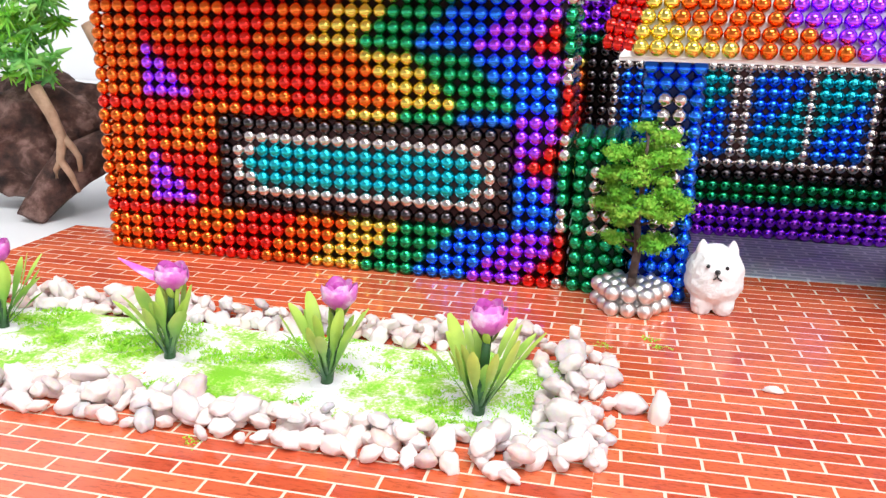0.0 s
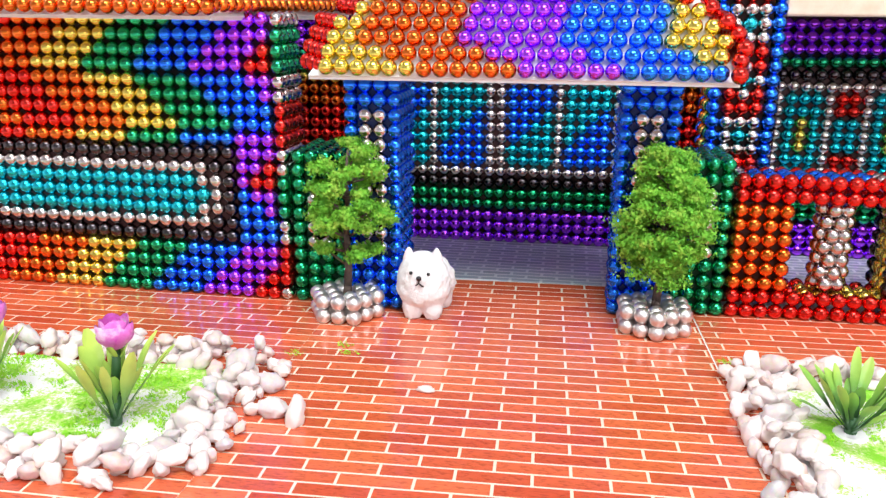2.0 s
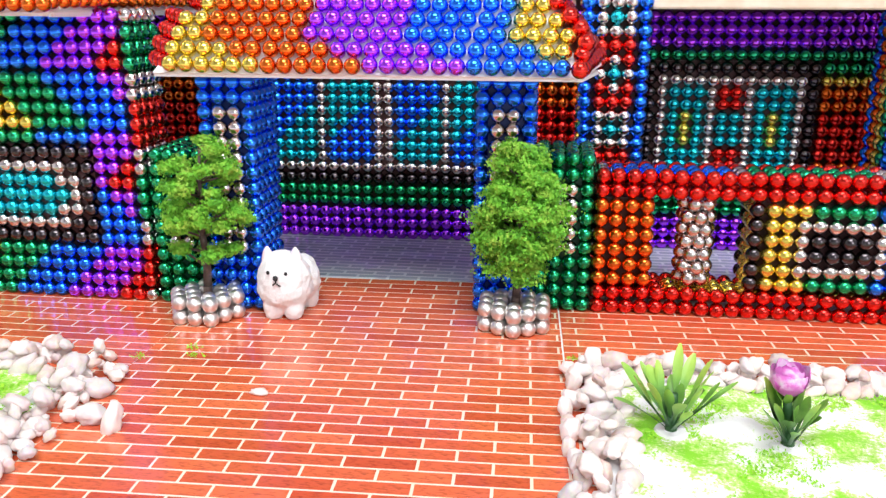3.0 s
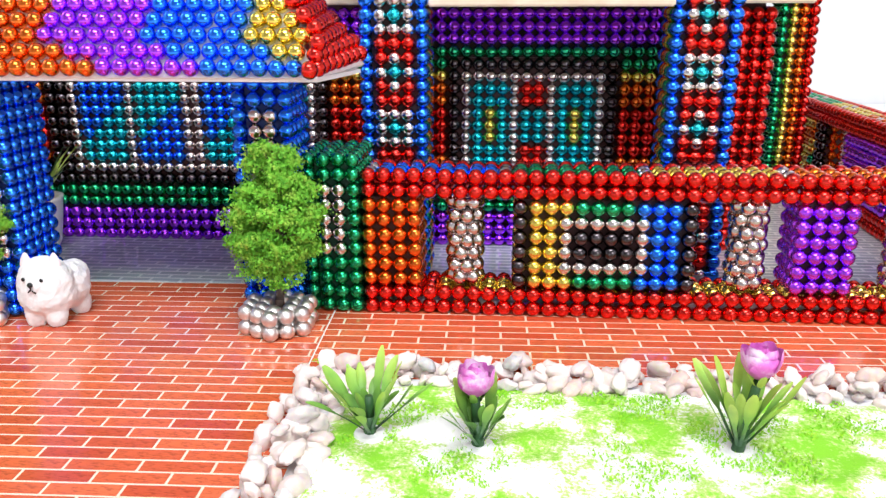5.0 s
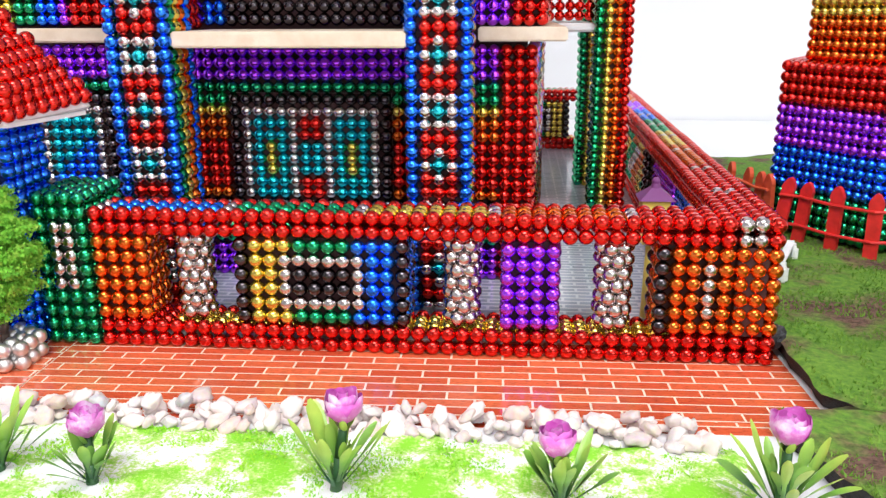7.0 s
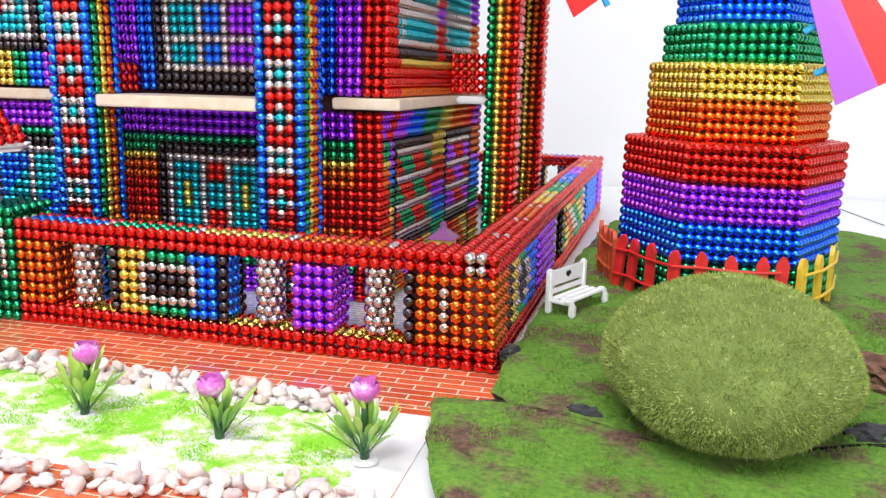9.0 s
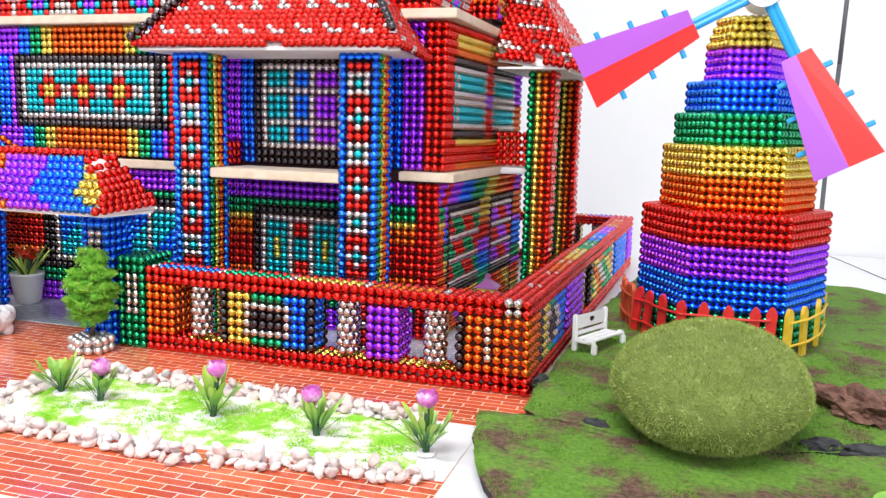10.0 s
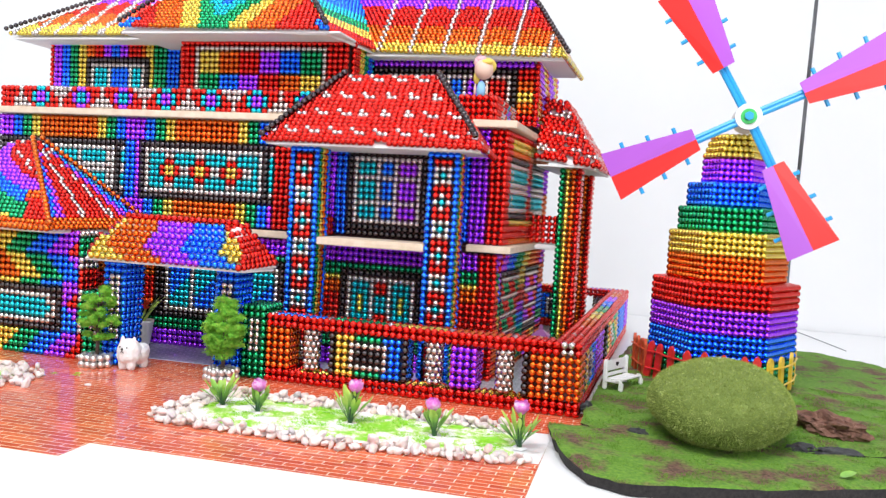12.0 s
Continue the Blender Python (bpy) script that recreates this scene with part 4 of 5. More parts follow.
# ---- bark ----
bark_mat = noisy(shader("bark", (0.16, 0.075, 0.05), 0.85), [(0.3, (0.075, 0.032, 0.022)), (0.55, (0.20, 0.095, 0.065)), (0.75, (0.34, 0.19, 0.14))], 220, bump=0.0014, second=320)


def lump(bm, centre, size, turn, rough, freq, seed, sub=4):
    """A rough stone-like lump."""
    made = bmesh.ops.create_icosphere(bm, subdivisions=sub, radius=1)["verts"]
    m = Matrix.Rotation(turn, 3, "Z")
    for v in made:
        d = v.co.normalized()
        k = 1 + rough * noise.fractal(d * freq + Vector((seed, seed * 2, 0)), 1.0, 2.0, 4)
        p = m @ Vector((d.x * size[0] * k, d.y * size[1] * k, d.z * size[2] * k))
        v.co = (p + Vector(centre)) * U
    return made


bm = bmesh.new()
lump(bm, (76.2, 2.9, 2.2), (4.2, 2.4, 1.6), radians(-40), 0.5, 2.6, 3.0)
tagged(part("bark_chip", bm, bark_mat, None, smooth=False), "rough reddish brown bark chip lying on the moss", "bark")
dark_stone = noisy(shader("dark_slate", (0.03, 0.03, 0.035), 0.6), [(0.3, (0.015, 0.015, 0.018)), (0.7, (0.06, 0.06, 0.065))], 200, bump=0.0006)
for x, y, sx, sy, turn in ((71.9, -6.6, 1.9, 0.9, 15), (75.6, -6.6, 2.6, 0.9, 4), (53.4, -9.1, 1.3, 0.35, -20), (46.2, 1.8, 1.2, 0.6, 60)):
    bm = bmesh.new()
    lump(bm, (x, y, 1.25), (sx, sy, 0.75), radians(turn), 0.4, 2.0, x, 3)
    tagged(part("slate_piece", bm, dark_stone, None), "black slate flake half sunk in the moss", "stone", "slate flakes in the moss")

# ---- bench ----
bench_mat = noisy(shader("white_bench_plastic", (0.8, 0.8, 0.78), 0.4), [(0.3, (0.80, 0.79, 0.77)), (0.7, (0.87, 0.87, 0.86))], 500)
dark_mat = shader("near_black", (0.01, 0.01, 0.012), 0.35)
bench = thing("garden_bench", "small white plastic garden bench with a heart cutout on the moss", "bench", at=pose(50.2 * U, 16.9 * U, 1.35 * U, 0, 0, 66) @ Matrix.Diagonal((1.04, 0.95, 0.94, 1)))


def local_box(name, parent, b, mat, bevel=0.08, label=""):
    return part(name, box(bmesh.new(), *b, bevel=bevel), mat, parent, label)


for i in range(3):
    local_box("seat_slat", bench, (-3.0, 3.0, -1.35 + i * 0.85, -0.65 + i * 0.85, 1.6, 1.85), bench_mat)
bm = box(box(bmesh.new(), -2.9, 2.9, 1.2, 1.5, 2.75, 4.5, 0.15), -2.9, 2.9, 1.2, 1.5, 1.95, 2.5, 0.1)
back = part("backrest", bm, bench_mat, bench)
bm = bmesh.new()
for x, r in ((-0.18, 0.26), (0.18, 0.26), (0.0, 0.2)):
    rod(bm, (x, 1.15, 3.75 if r > 0.2 else 3.55), (x, 1.25, 3.75 if r > 0.2 else 3.55), r, r, 12)
part("heart_cutout", bm, dark_mat, back, "dark heart cutout")
for x in (-3.1, 3.1):
    bm = bmesh.new()
    box(bm, x - 0.36, x + 0.36, -1.75, -1.05, 0, 1.5, 0.2)
    box(bm, x - 0.36, x + 0.36, -1.5, -0.5, 1.3, 2.0, 0.2)
    box(bm, x - 0.34, x + 0.34, 1.05, 1.7, 0, 4.7, 0.18)
    box(bm, x - 0.25, x + 0.25, -1.5, 1.5, 1.25, 1.6, 0.08)
    part("side_frame", bm, bench_mat, bench)

# ---- picket fences ----
red_wood = noisy(shader("red_painted_picket", (0.70, 0.02, 0.02), 0.45), [(0.3, (0.55, 0.018, 0.015)), (0.7, (0.78, 0.03, 0.025))], 200)
orange_wood = noisy(shader("orange_painted_picket", (0.7, 0.09, 0.03), 0.5), [(0.3, (0.55, 0.06, 0.02)), (0.7, (0.75, 0.12, 0.04))], 200)
yellow_wood = noisy(shader("yellow_painted_picket", (0.80, 0.52, 0.03), 0.45), [(0.3, (0.72, 0.42, 0.02)), (0.7, (0.85, 0.60, 0.05))], 200)


def picket_fence(label, mat, spots, height=5.8, leans=()):
    """Pointed pickets standing at the spots (x, y), tied by two thin rails."""
    fence_b = thing("picket_fence", label, "picket fence", "picket fences round the windmill")
    feet = [Vector((x, y, moss_height(x, y) - 0.15)) for x, y in spots]
    for n, p in enumerate(feet):
        along = (feet[min(n + 1, len(feet) - 1)] - feet[max(0, n - 1)]).normalized()
        across = Vector((along.y, -along.x, 0)).normalized()
        tilt = leans[n] if n < len(leans) else RNG.normal(0, 0.03)
        tall = height + RNG.normal(0, 0.12)
        bm = bmesh.new()
        prof = ((-0.56, 0), (0.56, 0), (0.58, tall - 1.25), (0.62, tall - 0.95), (0.52, tall - 0.6), (0.26, tall - 0.15), (0.0, tall), (-0.26, tall - 0.15), (-0.52, tall - 0.6), (-0.62, tall - 0.95), (-0.58, tall - 1.25))
        sides = []
        for off in (-0.22, 0.22):
            sides.append([bm.verts.new((p + along * (u + w * tilt) + across * off + Vector((0, 0, w))) * U) for u, w in prof])
        bm.faces.new(sides[1])
        bm.faces.new(sides[0][::-1])
        for k in range(len(prof)):
            j = (k + 1) % len(prof)
            bm.faces.new((sides[0][k], sides[0][j], sides[1][j], sides[1][k]))
        bmesh.ops.recalc_face_normals(bm, faces=bm.faces)
        part("picket", bm, mat, fence_b)
    for up in (1.5, 4.2):
        bm = bmesh.new()
        line = []
        for n, p in enumerate(feet):
            along = feet[min(n + 1, len(feet) - 1)] - feet[max(0, n - 1)]
            line.append(p + Vector((along.y, -along.x, 0)).normalized() * 0.36 + Vector((0, 0, up + 0.12 * math.sin(n * 2.1))))
        tube(bm, line, [0.15] * len(line), 8)
        part("rail", bm, mat, fence_b)
    return fence_b


picket_fence("red painted toy picket fence in front of the windmill", red_wood, [(53.4, 26.6), (54.9, 25.3), (56.9, 22.4), (59.25, 19.7), (61.85, 19.3), (64.5, 19.3), (67.1, 19.3), (69.0, 19.3)], leans=(0.14, 0.1, 0.02, 0.0, -0.02, 0.0, 0.06, 0.03))
picket_fence("orange red toy picket fence leaning behind the bench", orange_wood, [(50.9, 36.0), (51.4, 32.6), (52.3, 30.0), (52.9, 28.2)], leans=(0.10, 0.22, 0.05, -0.05))
picket_fence("yellow painted toy picket fence at the windmill corner", yellow_wood, [(71.0, 20.0), (73.0, 22.5), (74.9, 27.0), (76.2, 33.0)], leans=(0.02, -0.06, -0.04, 0.05))

# ---- lantern ----
lantern = thing("garden_lantern", "toy lantern with purple roof and yellow body in the yard", "lantern")
purple_paint = shader("purple_paint", (0.17, 0.04, 0.16), 0.4)
yellow_paint = shader("yellow_paint", (0.80, 0.62, 0.12), 0.4)
bm = bmesh.new()
box(bm, 37.6, 39.6, 7.2, 9.2, 6.0, 9.4, 0.15)
part("body", bm, yellow_paint, lantern)
bm = bmesh.new()
m = Matrix.Translation((38.6 * U, 8.2 * U, 9.75 * U)) @ Matrix.Rotation(radians(45), 4, "Z")
bmesh.ops.create_cone(bm, cap_ends=True, segments=4, radius1=1.8 * U, radius2=0.5 * U, depth=0.8 * U, matrix=m)
rod(bm, (38.6, 8.2, 10.1), (38.6, 8.2, 10.45), 0.4, 0.3, 10)
bmesh.ops.create_uvsphere(bm, u_segments=10, v_segments=6, radius=0.3 * U, matrix=Matrix.Translation((38.6 * U, 8.2 * U, 10.6 * U)))
part("roof", bm, purple_paint, lantern, "purple pyramid roof")
bm = bmesh.new()
rod(bm, (38.6, 8.2, 0.06), (38.6, 8.2, 6.0), 0.55, 0.45, 10)
part("post", bm, yellow_paint, lantern)

# ---- flower beds ----
pebble_mat = shader("pebble", (0.6, 0.5, 0.47), 0.55)
info, co = node(pebble_mat, "ShaderNodeObjectInfo"), node(pebble_mat, "ShaderNodeTexCoord")
tones = node(pebble_mat, "ShaderNodeValToRGB")
tones.color_ramp.elements[0].color, tones.color_ramp.elements[1].color = (0.58, 0.55, 0.56, 1), (0.88, 0.79, 0.765, 1)
tones.color_ramp.elements.new(0.16).color = (0.71, 0.52, 0.46, 1)
tones.color_ramp.elements.new(0.32).color = (0.71, 0.64, 0.63, 1)
tones.color_ramp.elements.new(0.6).color = (0.82, 0.69, 0.64, 1)
link(pebble_mat, info.outputs["Random"], tones.inputs["Fac"])
vein = node(pebble_mat, "ShaderNodeTexNoise", Scale=320.0, Detail=8.0, Roughness=0.7)
link(pebble_mat, co.outputs["Object"], vein.inputs["Vector"])
mult = node(pebble_mat, "ShaderNodeMix")
mult.data_type, mult.blend_type = "RGBA", "OVERLAY"
mult.inputs["Factor"].default_value = 0.5
link(pebble_mat, tones.outputs["Color"], mult.inputs["A"])
link(pebble_mat, vein.outputs["Color"], mult.inputs["B"])
link(pebble_mat, mult.outputs["Result"], bsdf(pebble_mat).inputs["Base Color"])
bp = node(pebble_mat, "ShaderNodeBump", Strength=0.35, Distance=0.0006)
link(pebble_mat, vein.outputs["Fac"], bp.inputs["Height"])
link(pebble_mat, bp.outputs["Normal"], bsdf(pebble_mat).inputs["Normal"])
PEBBLES = []
for k in range(16):
    bm = bmesh.new()
    lump(bm, (0, 0, 0), (1.2, RNG.uniform(0.75, 1.0), RNG.uniform(0.55, 0.75)), 0, 0.30, 1.5, k * 3.1, 3)
    me = bpy.data.meshes.new("pebble")
    bm.to_mesh(me)
    bm.free()
    me.materials.append(pebble_mat)
    me.polygons.foreach_set("use_smooth", [True] * len(me.polygons))
    PEBBLES.append(me)


def pebble(parent, x, y, z, size):
    ob = new("pebble", PEBBLES[int(RNG.integers(len(PEBBLES)))])
    ob.parent = parent
    ob.matrix_local = Matrix.Translation((x * U, y * U, z * U)) @ Euler((RNG.normal(0, 0.5), RNG.normal(0, 0.5), RNG.uniform(0, 6.28))).to_matrix().to_4x4() @ Matrix.Diagonal((size, size, size, 1))
    return ob


def stone_border(label, bands):
    """Heaped pebbles along each band: a wide foot, then a crest on top."""
    border = thing("stone_border", label, "pebbles", "pebble borders of the flower beds")
    for (xa, ya), (xb, yb), wide, rows, top in bands:
        a, b = Vector((xa, ya)), Vector((xb, yb))
        along = (b - a).normalized()
        across = Vector((-along.y, along.x))
        n = int((b - a).length / 0.9)
        for r in range(rows):
            for i in range(n):
                p = a + along * ((i + 0.5 * (r % 2) + RNG.uniform(0.15, 0.85)) * (b - a).length / n) + across * ((r - (rows - 1) / 2) * wide / rows + RNG.normal(0, 0.22))
                size = float(np.clip(RNG.normal(0.50, 0.12), 0.32, 0.8))
                pebble(border, p.x, p.y, 0.28 + 0.3 * size, size)
        for i in range(int(n * top)):
            p = a + (b - a) * ((i + RNG.random()) / (n * top)) + across * RNG.normal(0, wide * 0.16)
            pebble(border, p.x, p.y, 0.95 + RNG.uniform(0, 0.25), float(np.clip(RNG.normal(0.53, 0.12), 0.36, 0.8)))
    return border


left_border = stone_border("border of pale pink and grey pebbles round the flower bed", [((-75, -25.4), (-30, -25.9), 3.2, 3, 0.9), ((-73, -14.2), (-31.5, -13.6), 3.0, 3, 1.0), ((-28.4, -26.0), (-28.9, -13.5), 3.8, 4, 0.9), ((-34, -12.6), (-28.6, -12.4), 1.6, 1, 0.5)])
for x, y in ((-26.0, -19.4), (-24.6, -20.0)):
    pebble(left_border, x, y, 0.4, 0.8)
right_border = stone_border("border of pale pink and white pebbles round the flower bed", [((-1.4, -10.6), (39, -10.8), 2.6, 3, 0.8), ((-1.0, -25.5), (-0.7, -10.5), 3.6, 3, 0.8), ((-1.0, -25.8), (24, -26.0), 2.4, 2, 0.5), ((24, -25.8), (42.2, -22.6), 2.0, 2, 0.4)])
pebble(right_border, 10.0, -8.7, 0.6, 0.8)
speck = new("pebble_chip", PEBBLES[3])
speck.matrix_local = Matrix.Translation((-18.7 * U, -15.4 * U, 0.14 * U)) @ Matrix.Diagonal((0.42, 0.36, 0.25, 1))
tagged(speck, "tiny white pebble chip on the brick sheet", "pebble")

bed_mat = shader("white_bed_grit", (0.85, 0.85, 0.82), 0.8)
co = node(bed_mat, "ShaderNodeTexCoord")
n1 = node(bed_mat, "ShaderNodeTexNoise", Scale=46.0, Detail=9.0, Roughness=0.72)
n2 = node(bed_mat, "ShaderNodeTexNoise", Scale=1100.0, Detail=3.0, Roughness=0.6)
for n in (n1, n2):
    link(bed_mat, co.outputs["Object"], n.inputs["Vector"])
add = node(bed_mat, "ShaderNodeMath")
add.operation = "MULTIPLY_ADD"
link(bed_mat, n2.outputs["Fac"], add.inputs[0])
add.inputs[1].default_value = 0.30
link(bed_mat, n1.outputs["Fac"], add.inputs[2])
cover = node(bed_mat, "ShaderNodeValToRGB")
cover.color_ramp.elements[0].position, cover.color_ramp.elements[0].color = 0.62, (0.86, 0.86, 0.83, 1)
cover.color_ramp.elements[1].position, cover.color_ramp.elements[1].color = 0.74, (0.24, 0.62, 0.025, 1)
cover.color_ramp.elements.new(0.66).color = (0.55, 0.72, 0.22, 1)
link(bed_mat, add.outputs[0], cover.inputs["Fac"])
link(bed_mat, cover.outputs["Color"], bsdf(bed_mat).inputs["Base Color"])
bp = node(bed_mat, "ShaderNodeBump", Strength=0.8, Distance=0.0005)
link(bed_mat, n2.outputs["Fac"], bp.inputs["Height"])
link(bed_mat, bp.outputs["Normal"], bsdf(bed_mat).inputs["Normal"])
flock_mat = noisy(shader("green_flock", (0.2, 0.5, 0.04), 0.8), [(0.3, (0.20, 0.60, 0.015)), (0.7, (0.48, 0.78, 0.06))], 300)


def flower_bed(label, x0, x1, y0, y1, skew=0.0, base=None):
    """Green dusted grit; skew lifts the front edge towards the far end. base: corners of the plain white sheet below."""
    bed = thing("flower_bed", label, "flower bed", "flower beds on the brick sheet")
    if base:
        bm = bmesh.new()
        low, high = ([bm.verts.new((x * U, y * U, z * U)) for x, y in base] for z in (0.024, 0.06))
        bm.faces.new(high)
        bm.faces.new(low[::-1])
        for i in range(4):
            bm.faces.new((low[i], low[(i + 1) % 4], high[(i + 1) % 4], high[i]))
        part("base_sheet", bm, white_sheet, bed, "plain white base sheet")
    bm = bmesh.new()
    nx, ny = 60, 22
    grid = []
    for i in range(nx + 1):
        front = y0 + skew * i / nx
        column = []
        for j in range(ny + 1):
            rim = -0.25 if i in (0, nx) or j in (0, ny) else 0.0
            column.append(bm.verts.new(((x0 + (x1 - x0) * i / nx) * U, (front + (y1 - front) * j / ny) * U, (0.25 + 0.3 * noise.noise(Vector((i * 0.3, j * 0.4, x0))) + rim) * U)))
        grid.append(column)
    for i in range(nx):
        for j in range(ny):
            bm.faces.new((grid[i][j], grid[i + 1][j], grid[i + 1][j + 1], grid[i][j + 1]))
    part("grit", bm, bed_mat, bed, smooth=True)
    spots = []
    while len(spots) < (12000 if x0 < -20 else 7000):
        x, y = RNG.uniform(x0 + 0.5, x1 - 0.5), RNG.uniform(y0 + 0.5, y1 - 0.5)
        if y < y0 + skew * (x - x0) / (x1 - x0) + 0.5:
            continue
        if noise.noise(Vector((x * 0.22, y * 0.3, 5.0))) + 0.4 * noise.noise(Vector((x * 0.9, y * 0.9, 1.0))) > RNG.uniform(0.0, 0.22):
            way = Vector((RNG.normal(0, 0.7), RNG.normal(0, 0.7), 0.8)).normalized()
            spots.append((Vector((x, y, 0.3)), way, RNG.uniform(0.10, 0.24), 0.12))
    blades("grass_flock", flock_mat, bed, spots)
    return bed


flower_bed("white grit flower bed dusted with bright green flock", -76, -29, -24.6, -14.6)
flower_bed("white grit flower bed with scattered bright green flock", 0.2, 40.6, -24.4, -11.4, 2.6, [(-0.6, -25.2), (43.6, -22.2), (43.4, -9.9), (-0.6, -10.6)])

spots = []
for k in range(260):
    x, y = ((-27.5, -11.5), (-24.8, -9.8), (-24.2, -11.0), (-45.0, -27.6), (-66, -27.2), (-1.5, -8.4), (-33, -10.6))[k % 7]
    way = Vector((RNG.normal(0, 0.7), RNG.normal(0, 0.7), 0.5)).normalized()
    spots.append((Vector((x + RNG.normal(0, 0.3), y + RNG.normal(0, 0.2), 0.03)), way, RNG.uniform(0.08, 0.2), 0.12))
blades("fallen_flock", flock_mat, paper, spots)

leaf_mat = shader("plastic_leaf", (0.2, 0.36, 0.06), 0.4)
co = node(leaf_mat, "ShaderNodeTexCoord")
split = node(leaf_mat, "ShaderNodeSeparateXYZ")
link(leaf_mat, co.outputs["Object"], split.inputs["Vector"])
veins = node(leaf_mat, "ShaderNodeTexNoise", Scale=150.0, Detail=5.0)
link(leaf_mat, co.outputs["Object"], veins.inputs["Vector"])
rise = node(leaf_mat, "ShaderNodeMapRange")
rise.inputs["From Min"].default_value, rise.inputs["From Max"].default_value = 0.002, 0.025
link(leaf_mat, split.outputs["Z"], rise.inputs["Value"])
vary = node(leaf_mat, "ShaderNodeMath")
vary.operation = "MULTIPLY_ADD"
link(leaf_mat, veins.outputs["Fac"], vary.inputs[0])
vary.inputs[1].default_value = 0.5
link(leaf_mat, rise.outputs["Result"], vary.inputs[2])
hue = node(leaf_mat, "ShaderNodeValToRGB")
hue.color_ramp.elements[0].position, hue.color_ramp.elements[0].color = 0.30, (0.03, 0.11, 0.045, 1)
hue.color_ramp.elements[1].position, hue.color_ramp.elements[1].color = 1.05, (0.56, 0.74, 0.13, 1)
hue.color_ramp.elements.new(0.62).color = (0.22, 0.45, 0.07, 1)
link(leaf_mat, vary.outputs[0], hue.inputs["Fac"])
link(leaf_mat, hue.outputs["Color"], bsdf(leaf_mat).inputs["Base Color"])
stem_mat = shader("dark_green_stem", (0.03, 0.10, 0.03), 0.5)
petal_mat = noisy(shader("pink_purple_petal", (0.62, 0.12, 0.58), 0.45), [(0.3, (0.72, 0.09, 0.56)), (0.5, (0.82, 0.22, 0.68)), (0.64, (0.95, 0.74, 0.93))], 190)


def curved_blade(bm, root, way, up, long, wide, bend, cup=0.25, steps=7, tip=0.5, neck=0.0, blunt=1.0):
    """A leaf or petal: a cupped strip that follows a bending spine and has thickness from its fold."""
    p, d = Vector(root), Vector(way).normalized()
    axis = d.cross(Vector(up))
    if axis.length < 1e-3:
        axis = Vector((1, 0, 0))
    axis.normalize()
    rows_b = []
    for k in range(steps + 1):
        f = k / steps
        g = max(0.0, (f - neck) / (1 - neck))
        w = wide * (math.sin(math.pi * min(1.0, g ** tip * 0.93 + 0.05))) ** blunt * 0.5 + 0.03 if g > 0 or not neck else 0.09
        n = axis.cross(d).normalized()
        rows_b.append([bm.verts.new((p + axis * w * s + n * cup * w * (s * s)) * U) for s in (-1, -0.5, 0, 0.5, 1)])
        p = p + d * (long / steps)
        d = (d + n * bend / steps).normalized()
    for a, b in zip(rows_b, rows_b[1:]):
        for i in range(4):
            bm.faces.new((a[i], a[i + 1], b[i + 1], b[i]))


